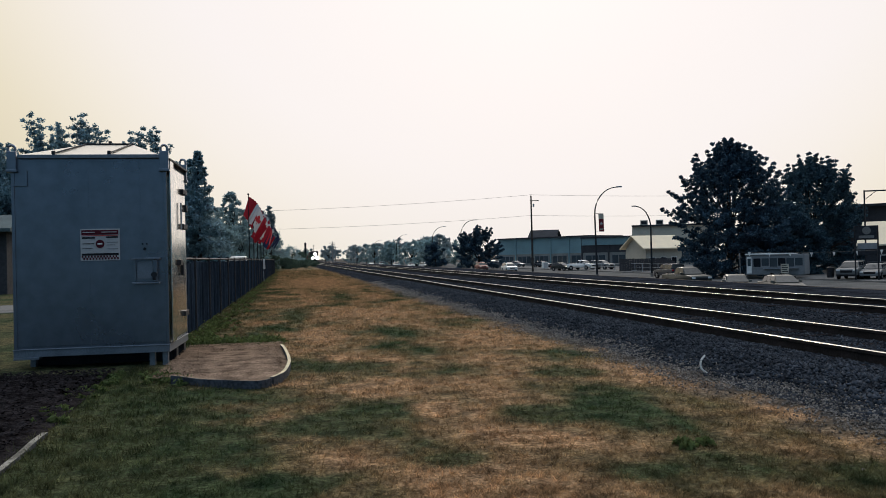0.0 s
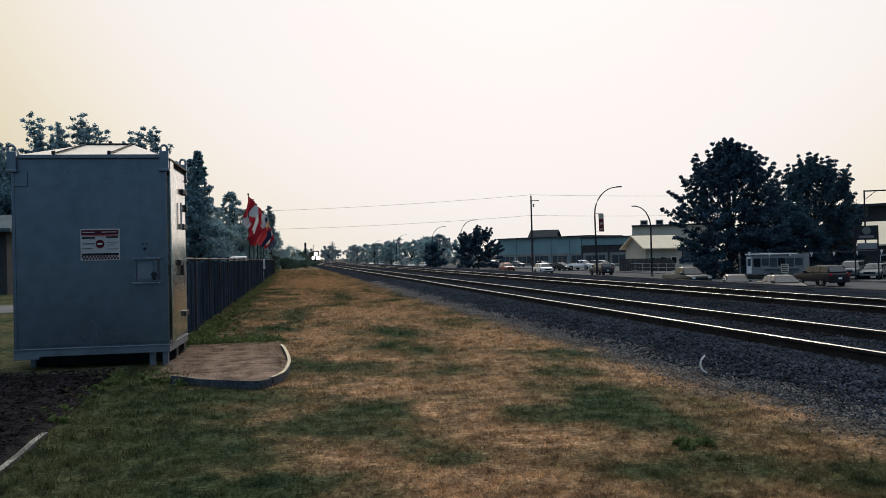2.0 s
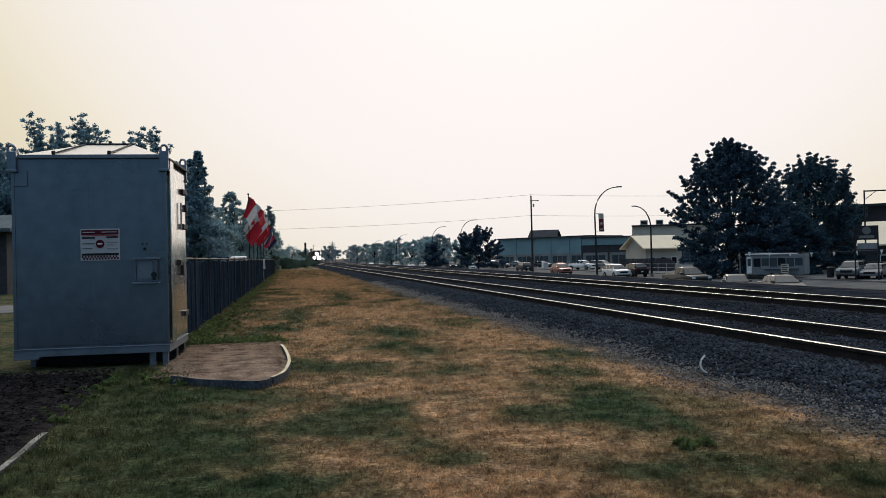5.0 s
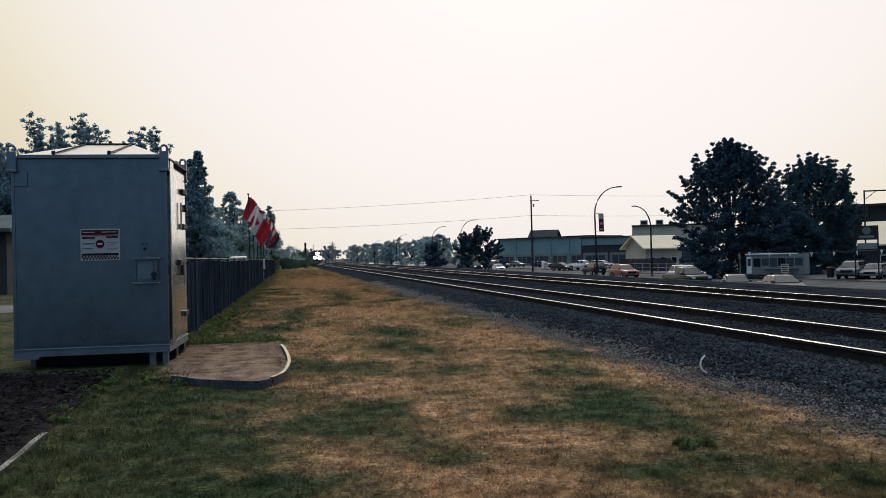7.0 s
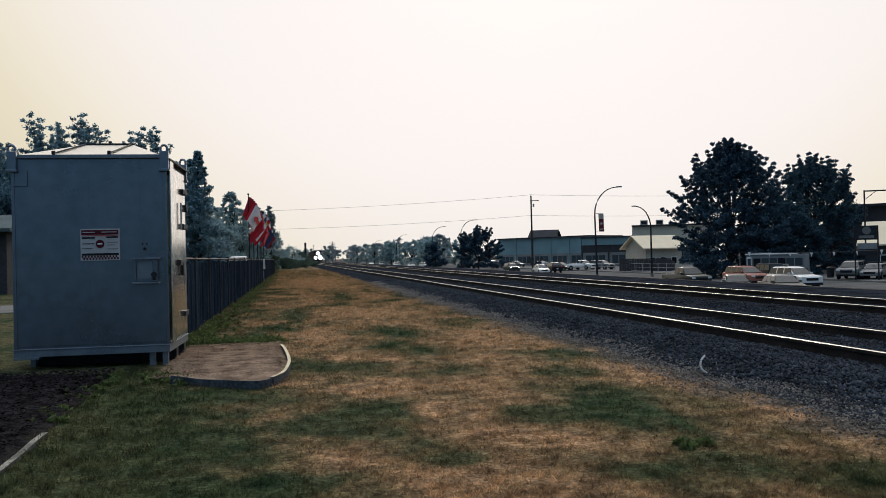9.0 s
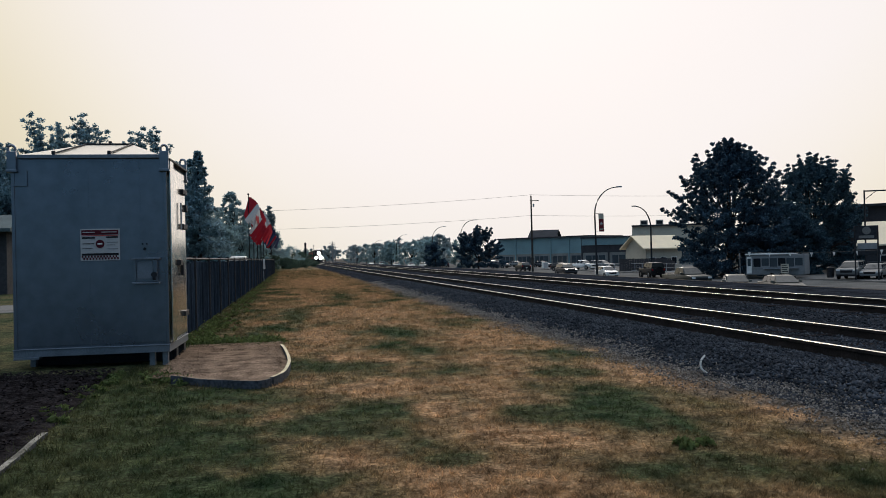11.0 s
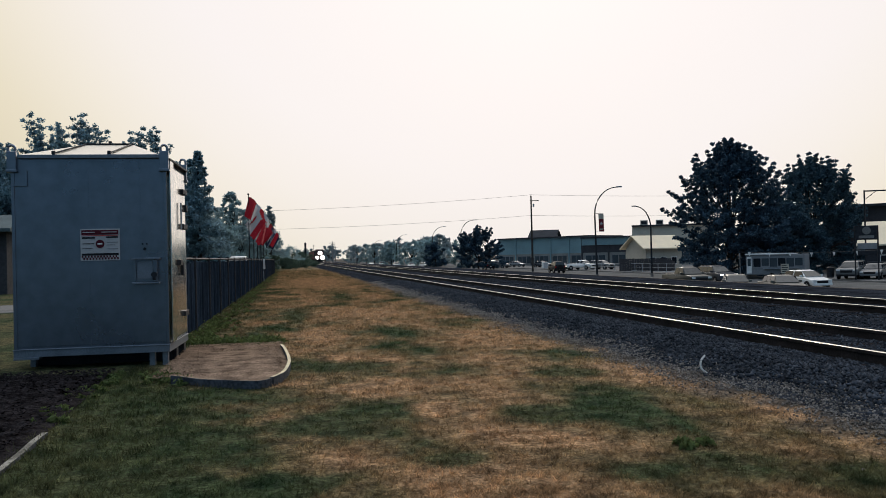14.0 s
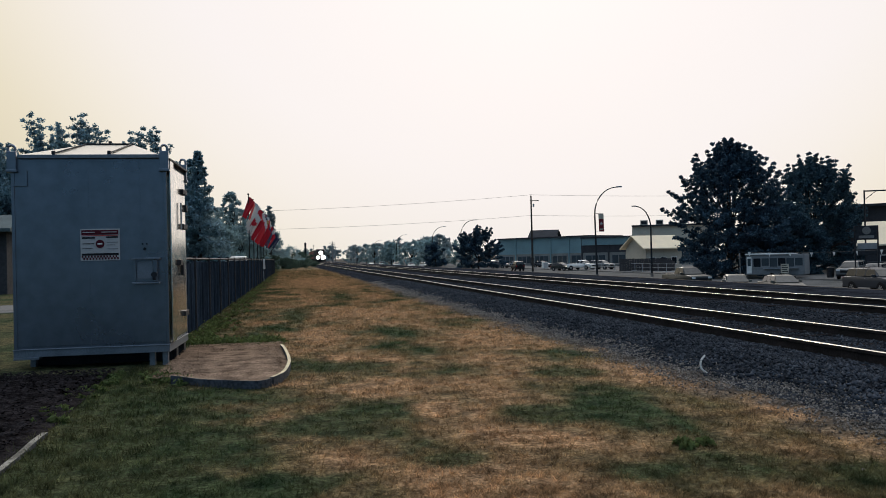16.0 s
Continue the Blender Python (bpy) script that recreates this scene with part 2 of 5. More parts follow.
M_LEAF_ROUND = material("dense_blue_green_leaves", (0.052, 0.10, 0.13), 0.7, var=0.3, scale=0.5, fine=3, bump=0, island=0.35, spec=0.15, thin=0.3)
M_STOREFRONT = material("dusty_beige_storefront", (0.24, 0.235, 0.215), 0.85, var=0.15, scale=0.4, fine=5, bump=0.1)
M_SHADE = material("dim_shop_glass", (0.055, 0.07, 0.08), 0.15, var=0.2, scale=0.5, bump=0, spec=0.4)
M_TYRE = material("tyre_rubber", (0.018, 0.018, 0.019), 0.85, var=0.2)
M_CHROME = material("alloy", (0.55, 0.55, 0.56), 0.3, metal=0.9, var=0.1, bump=0)
M_TEAL = material("teal_metal_siding", (0.20, 0.31, 0.33), 0.65, var=0.12, scale=0.3, fine=4, bump=0.1)
M_GREYWALL = material("grey_stucco", (0.22, 0.23, 0.235), 0.9, var=0.12, scale=0.4, fine=6, bump=0.2)
M_DARKWALL = material("dark_brown_siding", (0.060, 0.058, 0.062), 0.85, var=0.2, scale=0.5, fine=6)
M_CREAM = material("cream_siding", (0.52, 0.47, 0.38), 0.8, var=0.1, scale=0.5, fine=5)
M_ROOF_DARK = material("dark_roofing", (0.050, 0.052, 0.058), 0.9, var=0.25, scale=0.8, fine=12)
M_ROOF_PALE = material("pale_metal_roof", (0.85, 0.73, 0.52), 0.5, metal=0.15, var=0.07, scale=0.6, bump=0.05)
M_LAMP = material("glowing_headlamp", (1, 1, 1), 0.3, var=0, bump=0, emit=((1.0, 0.97, 0.92), 6.0))
M_WIRE = material("overhead_wire", (0.16, 0.16, 0.15), 0.7, var=0.1, bump=0)


# ---- builders ----
def finish(name, bm, mat, parent=None, smooth=False):
    me = bpy.data.meshes.new(name)
    bmesh.ops.recalc_face_normals(bm, faces=bm.faces)
    if smooth:
        for f in bm.faces:
            f.smooth = True
    bm.to_mesh(me)
    bm.free()
    mats = mat if isinstance(mat, (list, tuple)) else [mat]
    for k in mats:
        me.materials.append(k)
    ob = new(name, me)
    if parent:
        ob.parent = parent
    return ob


def part(name, bm, mat, parent, label="", smooth=False):
    ob = finish(name, bm, mat, parent, smooth)
    return tagged(ob, label) if label else ob


def thing(name, m, label, category, group="", kind=""):
    ob = new(name)
    ob.empty_display_size = 0.2
    ob.matrix_basis = m
    return tagged(ob, label, category, group, kind)


def box(bm, x0, x1, y0, y1, z0, z1, bevel=0.0, m=None):
    mat = Matrix.LocRotScale(((x0 + x1) / 2, (y0 + y1) / 2, (z0 + z1) / 2), None, (abs(x1 - x0), abs(y1 - y0), abs(z1 - z0)))
    made = bmesh.ops.create_cube(bm, size=1.0, matrix=(m @ mat) if m else mat)
    if bevel:
        edges = list({ed for v in made["verts"] for ed in v.link_edges})
        bmesh.ops.bevel(bm, geom=edges, offset=bevel, segments=2, affect='EDGES', profile=0.6)
    return bm


def boxes(*specs, bevel=0.0):
    bm = bmesh.new()
    for s in specs:
        box(bm, *s, bevel=bevel)
    return bm


def tube(bm, pts, radii, sides=8, caps=True):
    """A round bar along points, with a radius at each."""
    pts = [Vector(p) for p in pts]
    if isinstance(radii, (int, float)):
        radii = [radii] * len(pts)
    rings = []
    for i, p in enumerate(pts):
        d = (pts[min(i + 1, len(pts) - 1)] - pts[max(i - 1, 0)]).normalized()
        ref = Vector((0, 0, 1)) if abs(d.z) < 0.9 else Vector((1, 0, 0))
        u = d.cross(ref).normalized()
        v = d.cross(u)
        rings.append([bm.verts.new(p + (u * math.cos(k * math.tau / sides) + v * math.sin(k * math.tau / sides)) * radii[i]) for k in range(sides)])
    for r0, r1 in zip(rings, rings[1:]):
        for k in range(sides):
            bm.faces.new((r0[k], r0[(k + 1) % sides], r1[(k + 1) % sides], r1[k]))
    if caps:
        bm.faces.new(rings[0])
        bm.faces.new(rings[-1])
    return bm


def rod(pts, radii, sides=8):
    return tube(bmesh.new(), pts, radii, sides)


def prism(bm, outline, x0, x1):
    """An outline in y, z drawn out along x."""
    a_ = [bm.verts.new((x0, y, z)) for y, z in outline]
    b_ = [bm.verts.new((x1, y, z)) for y, z in outline]
    n = len(outline)
    for i in range(n):
        bm.faces.new((a_[i], a_[(i + 1) % n], b_[(i + 1) % n], b_[i]))
    bm.faces.new(a_)
    bm.faces.new(b_)
    return bm


def raw_mesh(name, verts, faces, mat, parent=None):
    """A mesh from arrays: verts (n, 3), faces (m, k)."""
    me = bpy.data.meshes.new(name)
    verts, faces = np.asarray(verts, dtype=np.float32), np.asarray(faces, dtype=np.int32)
    k = faces.shape[1]
    me.vertices.add(len(verts))
    me.vertices.foreach_set("co", verts.ravel())
    me.loops.add(faces.size)
    me.loops.foreach_set("vertex_index", faces.ravel())
    me.polygons.add(len(faces))
    me.polygons.foreach_set("loop_start", np.arange(0, faces.size, k, dtype=np.int32))
    me.polygons.foreach_set("loop_total", np.full(len(faces), k, dtype=np.int32))
    me.update(calc_edges=True)
    me.materials.append(mat)
    ob = new(name, me)
    if parent:
        ob.parent = parent
    return ob


# ---- ground, road, track bed ----
ROAD_Z, LOT_Z = -1.96, -1.82


def ground():
    prof = [(-1500, 0.0), (-60, 0.0), (-8, 0.0), (4.4, 0.0), (17.3, 0.0), (18.6, -0.35), (22.5, ROAD_Z), (51.1, ROAD_Z), (51.2, LOT_Z), (150, LOT_Z), (1500, LOT_Z)]
    ys = [-400, -20, 0, 15, 40, 100, 300, 900, 3500]
    v = [(x, y, z) for y in ys for x, z in prof]
    n = len(prof)
    f = [(j * n + i, j * n + i + 1, (j + 1) * n + i + 1, (j + 1) * n + i) for j in range(len(ys) - 1) for i in range(n - 1)]
    return tagged(raw_mesh("ground", v, f, M_GRASS), "parched brown and green grass strip beside the tracks", "grass", kind="structure")


ground()


def strip(name, x0, x1, y0, y1, z, mat, label, cat, thick=0.03):
    return tagged(finish(name, boxes((x0, x1, y0, y1, z - thick, z)), mat), label, cat, kind="structure")


strip("road", 36.5, 51.0, -300, 1500, ROAD_Z + 0.02, M_ASPHALT, "worn grey asphalt road with several lanes", "road")
strip("pavement", 22.5, 36.3, -300, 1500, ROAD_Z + 0.012, M_OLDTAR, "dark worn roadside parking strip", "pavement")
strip("parking_lot", 51.3, 150.0, -100, 420, LOT_Z + 0.012, M_CONCRETE, "pale asphalt forecourt of the shops", "parking lot")
tagged(finish("kerb", boxes((51.0, 51.25, -300, 1500, ROAD_Z - 0.1, LOT_Z + 0.03), (36.25, 36.5, -300, 1500, ROAD_Z - 0.1, ROAD_Z + 0.06), bevel=0.02), M_CONCRETE),
              "grey concrete kerb along the road", "kerb", kind="structure")


def track_bed():
    prof = [(4.15, 0.0), (4.6, 0.03), (5.15, 0.09), (5.9, 0.075), (7.5, 0.075), (8.4, 0.06), (9.0, 0.0), (9.6, 0.06), (10.4, 0.075), (12.1, 0.075), (12.8, 0.09), (13.6, 0.03), (15.2, 0.012), (17.0, 0.01), (17.5, -0.03), (18.6, -0.33), (22.3, -1.89)]
    ys = list(np.arange(-10, 60, 0.5)) + list(np.arange(60, 800, 20))
    v, f = [], []
    n = len(prof)
    for y in ys:
        for i, (x, z) in enumerate(prof):
            w = noise.noise(Vector((x * 1.7, y * 1.7, 0)))
            edge = i in (0, n - 1)
            v.append((x + (w * 0.22 if edge else 0), y, z + (0.004 if edge else w * 0.015)))
    for j in range(len(ys) - 1):
        for i in range(n - 1):
            f.append((j * n + i, j * n + i + 1, (j + 1) * n + i + 1, (j + 1) * n + i))
    return tagged(raw_mesh("track_bed", v, f, M_BALLAST), "dark grey crushed-stone ballast bed", "ballast", kind="structure")


track_bed()

RAIL_X = ((5.97, 7.47), (10.46, 11.96))
RAIL_TOP = 0.21


def rail(parent, xc):
    """Flat-bottomed rail: foot, web and head, with a polished running band on top."""
    head = [(0.036, 0.14), (0.036, 0.163), (0.031, 0.1725), (0.019, 0.1765), (0.0, 0.178), (-0.019, 0.1765), (-0.031, 0.1725), (-0.036, 0.163), (-0.036, 0.14)]
    out = [(-0.075, 0), (0.075, 0), (0.075, 0.012), (0.012, 0.03), (0.012, 0.13)] + head + [(-0.012, 0.13), (-0.012, 0.03), (-0.075, 0.012)]
    bm = bmesh.new()
    ys = (-30, 120, 420, 800)
    rings = [[bm.verts.new((xc + x, y, RAIL_TOP - 0.178 + z)) for x, z in out] for y in ys]
    for r0, r1 in zip(rings, rings[1:]):
        for i in range(len(out)):
            fc = bm.faces.new((r0[i], r0[(i + 1) % len(out)], r1[(i + 1) % len(out)], r1[i]))
            fc.material_index = 1 if 8 <= i <= 10 else 0
    return part("rail", bm, [M_RAIL, M_RAILTOP], parent, "rusty steel rail with a polished head")


def railway_track(xs, label):
    t = thing("railway_track", pose(0, 0, 0), label, "railway track", group="parallel tracks", kind="structure")
    for xc in xs:
        rail(t, xc)
    mid = sum(xs) / 2
    bm = boxes((-1.3, 1.3, -0.115, 0.115, -0.12, 0.0), bevel=0.012)
    first = part("sleeper", bm, M_TIE, t)
    first.location = (mid, -1.0, 0.066)
    rnd = random.Random(4)
    far = bmesh.new()
    for i in range(1, 700):
        y = -1.0 + i * 0.56
        if i < 130:
            s = new("sleeper", first.data)
            s.parent = t
            s.location = (mid + rnd.uniform(-0.04, 0.04), y + rnd.uniform(-0.02, 0.02), 0.080 + rnd.uniform(-0.006, 0.006))
            s.rotation_euler = (0, 0, rnd.uniform(-0.012, 0.012))
        else:
            box(far, mid - 1.3, mid + 1.3, y - 0.115, y + 0.115, -0.05, 0.066)
    tagged(part("distant_sleepers", far, M_TIE, t), kind="stuff")
    return t


railway_track(RAIL_X[0], "railway track with polished rails on dark ballast")
railway_track(RAIL_X[1], "second railway track carrying the approaching train")


def scatter_stones():
    """Crushed stone on the shoulders and between the rails."""
    rng = np.random.default_rng(3)
    base = np.array([(1, 0, 0), (-1, 0, 0), (0, 1, 0), (0, -1, 0), (0, 0, 0.8), (0, 0, -0.8)], float)
    tri = np.array([(0, 2, 4), (2, 1, 4), (1, 3, 4), (3, 0, 4), (2, 0, 5), (1, 2, 5), (3, 1, 5), (0, 3, 5)])
    n = 100000
    y = 3.5 + 38 * rng.random(n) ** 1.7
    x = np.where(rng.random(n) < 0.45, 3.4 + 2.6 * rng.random(n) ** 0.75, 6.0 + 8.0 * rng.random(n))
    keep = (np.abs(x - 5.97) > 0.09) & (np.abs(x - 7.47) > 0.09) & (np.abs(x - 10.46) > 0.09) & (np.abs(x - 11.96) > 0.09)
    keep &= rng.random(n) < np.clip((x - 4.22 + 0.10 * np.sin(y * 1.7) + 0.06 * np.sin(y * 4.3)) / 0.45, 0, 1) ** 1.5
    x, y = x[keep], y[keep]
    n = len(x)
    z = np.interp(x, [4.3, 4.6, 5.15, 5.9, 7.5, 8.4, 9.0, 9.6, 10.4, 12.1, 12.8, 13.6, 14.5], [0.01, 0.03, 0.09, 0.07, 0.07, 0.06, 0.0, 0.06, 0.07, 0.07, 0.09, 0.03, 0.015]) + 0.008
    size = rng.uniform(0.012, 0.034, n)
    v = base[None] * rng.uniform(0.6, 1.25, (n, 6, 1)) * size[:, None, None]
    v = v + rng.normal(0, 0.2, (n, 6, 3)) * size[:, None, None]
    v += np.stack([x, y, z], 1)[:, None]
    f = tri[None] + 6 * np.arange(n)[:, None, None]
    tagged(raw_mesh("ballast_stones", v.reshape(-1, 3), f.reshape(-1, 3), M_STONE), "loose dark grey crushed stone", "ballast", kind="stuff")


scatter_stones()


def scatter_dusty():
    """Small dusty stones strewn between the ballast and the grass."""
    rng = np.random.default_rng(31)
    base = np.array([(1, 0, 0), (-1, 0, 0), (0, 1, 0), (0, -1, 0), (0, 0, 0.8), (0, 0, -0.8)], float)
    tri = np.array([(0, 2, 4), (2, 1, 4), (1, 3, 4), (3, 0, 4), (2, 0, 5), (1, 2, 5), (3, 1, 5), (0, 3, 5)])
    n = 22000
    y = 3.5 + 40 * rng.random(n) ** 1.8
    x = rng.normal(4.22, 0.24, n) + 0.12 * np.sin(y * 1.3) + 0.08 * np.sin(y * 3.1)
    size = rng.uniform(0.004, 0.017, n) * (0.8 + y / 40)
    v = base[None] * rng.uniform(0.6, 1.25, (n, 6, 1)) * size[:, None, None] + rng.normal(0, 0.2, (n, 6, 3)) * size[:, None, None]
    v += np.stack([x, y, np.interp(x, [4.2, 4.6, 5.15], [0.008, 0.035, 0.09])], 1)[:, None]
    f = tri[None] + 6 * np.arange(n)[:, None, None]
    tagged(raw_mesh("dusty_stones", v.reshape(-1, 3), f.reshape(-1, 3), M_DUSTY), "small dusty stones strewn along the grass edge", "gravel", kind="stuff")


scatter_dusty()


def scatter_grass():
    """Blades of short, dry grass, thick near the camera and thinning out."""
    rng = np.random.default_rng(5)
    tufts, per = 42000, 10
    ty = 3.6 + 95 * rng.random(tufts) ** 3.2
    tx = -4.0 + 8.6 * rng.random(tufts)
    thick = np.repeat(rng.uniform(0.6, 1.35, tufts), per)
    n = tufts * per
    far = np.repeat(0.016 * (1 + ty / 9), per)
    y = np.repeat(ty, per) + rng.normal(0, 1, n) * far
    x = np.repeat(tx, per) + rng.normal(0, 1, n) * far
    keep = ((x > -1.95) | (y > 13.0)) & (rng.random(n) < np.clip((100 - y) / 30, 0, 1))
    keep &= rng.random(n) < np.clip((4.25 - x) / 0.9, 0.0, 1.0)
    keep &= ~((x > -3.6) & (x < -1.4) & (y > 10.8) & (y < 13.0))
    keep &= ~((x > -1.6) & (x < -0.1) & (y > 8.95 + 0.25 * np.abs(x + 0.4)) & (y < 12.8))
    keep &= (np.abs(x) < 0.8 * y + 0.6)
    x, y, thick = x[keep], y[keep], thick[keep]
    n = len(x)
    h = rng.uniform(0.012, 0.036, n) * (0.8 + y / 25) * thick
    h *= 1 + 0.5 * np.clip((-0.4 - x) / 0.8, 0, 1) * (y < 12)
    w = rng.uniform(0.003, 0.008, n) * (0.8 + y / 11)
    ang = rng.uniform(0, math.tau, n)
    lean = rng.normal(0, 0.028, (n, 2))
    dx, dy = np.cos(ang) * w / 2, np.sin(ang) * w / 2
    z0 = np.full(n, -0.003)
    v = np.stack([np.stack([x - dx, y - dy, z0], 1), np.stack([x + dx, y + dy, z0], 1), np.stack([x + lean[:, 0], y + lean[:, 1], h], 1)], 1)
    f = np.arange(n * 3).reshape(n, 3)
    tagged(raw_mesh("grass_blades", v.reshape(-1, 3), f, M_BLADE), "short parched grass, straw and dull green", "grass", kind="stuff")


scatter_grass()


# ---- equipment shelter ----
def equipment_shelter():
    t = thing("equipment_shelter", pose(-1.54, 10.88, 0, 0, 0, -1.5), "grey aluminium railway signal shelter on short feet", "shelter")
    W, D, Z0, Z1 = 1.81, 1.50, 0.165, 2.65
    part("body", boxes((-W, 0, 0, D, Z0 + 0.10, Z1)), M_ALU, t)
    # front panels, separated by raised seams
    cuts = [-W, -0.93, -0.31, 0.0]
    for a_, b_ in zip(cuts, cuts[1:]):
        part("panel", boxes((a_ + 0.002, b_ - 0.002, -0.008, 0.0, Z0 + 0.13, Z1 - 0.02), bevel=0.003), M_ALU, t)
    for c in cuts[1:-1]:
        part("seam", boxes((c - 0.005, c + 0.005, -0.012, 0.0, Z0 + 0.12, Z1 - 0.02)), M_ALU, t)
    for x in (-W, 0):
        for y in (0, D):
            part("corner_post", boxes((x - 0.02, x + 0.02, y - 0.02, y + 0.02, Z0 + 0.02, Z1 + 0.02), bevel=0.006), M_ALU, t)
    part("base_frame", boxes((-W - 0.025, 0.025, -0.03, D + 0.03, Z0, Z0 + 0.09), (-W - 0.03, 0.03, -0.04, D + 0.04, Z0 + 0.085, Z0 + 0.10), bevel=0.006), M_BOX, t, "dull grey base frame")
    for x in (-W + 0.08, -0.20, -0.04):
        for y in (0.05 if x > -1 else 0.4, D - 0.05):
            part("foot", boxes((x - 0.035, x + 0.035, y - 0.04, y + 0.04, -0.01, Z0), bevel=0.006), M_BOX, t)
    part("foot_plate", boxes((-W - 0.02, -W + 0.28, -0.05, 0.1, Z0 - 0.03, Z0), bevel=0.004), M_BOX, t)
    # hipped roof, set in from the corners
    bm = bmesh.new()
    e0 = [bm.verts.new(p) for p in ((-W + 0.10, -0.04, Z1 + 0.03), (-0.07, -0.04, Z1 + 0.03), (-0.07, D + 0.04, Z1 + 0.03), (-W + 0.10, D + 0.04, Z1 + 0.03))]
    r0 = [bm.verts.new(p) for p in ((-1.12, 0.62, Z1 + 0.24), (-0.50, 0.62, Z1 + 0.24), (-0.50, 1.0, Z1 + 0.24), (-1.12, 1.0, Z1 + 0.24))]
    for i in range(4):
        bm.faces.new((e0[i], e0[(i + 1) % 4], r0[(i + 1) % 4], r0[i]))
    bm.faces.new(r0)
    bm.faces.new(e0[::-1])
    part("roof", bm, M_ALU_ROOF, t, "bare-metal hipped roof in a lit, pale tone")
    part("eave", boxes((-W + 0.08, -0.05, -0.06, D + 0.06, Z1 - 0.02, Z1 + 0.028), bevel=0.006), M_BOX, t, "dull grey eave trim")
    for x, xr in ((-1.32, -1.10), (-0.66, -0.52)):
        part("roof_rib", rod([(x, -0.04, Z1 + 0.045), (xr, 0.62, Z1 + 0.25)], 0.011, 6), M_DARKSTEEL, t)
    part("ridge_rib", rod([(-1.12, 0.62, Z1 + 0.25), (-0.50, 0.62, Z1 + 0.25)], 0.013, 6), M_DARKSTEEL, t)
    for x, y in ((0.0, -0.03), (0.0, D), (-W, -0.03)):
        # lifting lug: plate with a rounded, pierced top and a foot strap
        lug = part("lifting_lug", boxes((x - 0.055, x + 0.055, y - 0.03, y + 0.03, Z1 - 0.17, Z1 + 0.07), (x - 0.065, x + 0.065, y - 0.04, y + 0.04, Z1 - 0.19, Z1 - 0.155), bevel=0.008), M_ALU, t)
        ring = [(x + 0.042 * math.cos(k * math.tau / 14), y, Z1 + 0.095 + 0.052 * math.sin(k * math.tau / 14)) for k in range(15)]
        part("ring", rod(ring, 0.017, 6), M_ALU, lug)
    part("bracket", boxes((-W - 0.02, -W + 0.17, -0.035, 0.0, Z1 - 0.36, Z1 - 0.335), (-W + 0.15, -W + 0.17, -0.03, 0.0, Z1 - 0.335, Z1 - 0.17)), M_ALU, t)
    part("vent_stub", rod([(-0.86, 0.70, Z1 + 0.24), (-0.86, 0.70, Z1 + 0.30)], 0.022, 8), M_DARKSTEEL, t)
    for x in (-1.32, -0.66):
        part("rib_clip", boxes((x - 0.02, x + 0.02, -0.065, -0.02, Z1 + 0.03, Z1 + 0.075), bevel=0.006), M_DARKSTEEL, t)
    # dark blocks added beneath the floor to stop light and darken the gap
    for y in (0.55, 1.2):
        part("skid", boxes((-W + 0.02, -0.02, y - 0.08, y + 0.08, -0.02, Z0), bevel=0.01), M_DARKSTEEL, t, "dark block added to keep light out of the gap")
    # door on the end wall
    door = part("door", boxes((0.004, 0.035, 0.30, D - 0.12, Z0 + 0.14, Z1 - 0.10), bevel=0.008), M_ALU_END, t, "streaked sheet-metal door on the end wall, in a lit tone")
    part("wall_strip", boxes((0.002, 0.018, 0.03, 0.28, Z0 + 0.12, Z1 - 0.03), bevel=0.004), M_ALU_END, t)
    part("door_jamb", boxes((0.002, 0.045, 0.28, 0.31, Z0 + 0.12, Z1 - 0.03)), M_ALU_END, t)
    for z in (Z0 + 0.42, 1.80, 2.29):
        part("hinge", boxes((0.03, 0.075, D - 0.50, D - 0.16, z - 0.035, z + 0.035), bevel=0.008), M_DARKSTEEL, door, "dark strap hinge")
    part("hinge", boxes((0.03, 0.07, D - 0.2, D - 0.10, 2.02, 2.12), bevel=0.008), M_DARKSTEEL, door)
    part("hasp", boxes((0.03, 0.085, 0.62, 0.80, 1.26, 1.34), (0.04, 0.08, 0.86, 0.95, 1.12, 1.30), bevel=0.01), M_DARKSTEEL, door, "dark hasp with padlock")
    part("door_bar", rod([(0.06, 0.86, 1.75), (0.06, 0.86, 2.12)], 0.012, 6), M_STEEL, door)
    part("drip_edge", boxes((0.0, 0.07, 0.0, D, Z1 - 0.04, Z1 - 0.015)), M_DARKSTEEL, t)
    # junction box with lid and latch
    first_part = len(t.children)
    jb = part("junction_box", boxes((-0.385, -0.10, -0.075, -0.008, 1.06, 1.36), bevel=0.01), M_ALU, t, "small metal junction box")
    part("box_door", boxes((-0.345, -0.155, -0.085, -0.074, 1.10, 1.33), bevel=0.004), M_BOX, jb, "lighter grey inset door")
    for x0, x1 in ((-0.385, -0.355), (-0.145, -0.105)):
        part("box_stile", boxes((x0, x1, -0.098, -0.074, 1.065, 1.345), bevel=0.005), M_ALU, jb)
    part("lid", boxes((-0.43, -0.065, -0.125, -0.02, 1.345, 1.37), bevel=0.004), M_BOX, jb)
    part("sill", boxes((-0.405, -0.075, -0.108, -0.02, 1.04, 1.062), bevel=0.004), M_BOX, jb)
    part("latch", rod([(-0.135, -0.13, 1.155), (-0.135, -0.09, 1.155)], 0.036, 12), M_DARKSTEEL, jb)
    part("padlock", boxes((-0.155, -0.115, -0.125, -0.098, 1.085, 1.135), bevel=0.008), M_DARKSTEEL, jb)
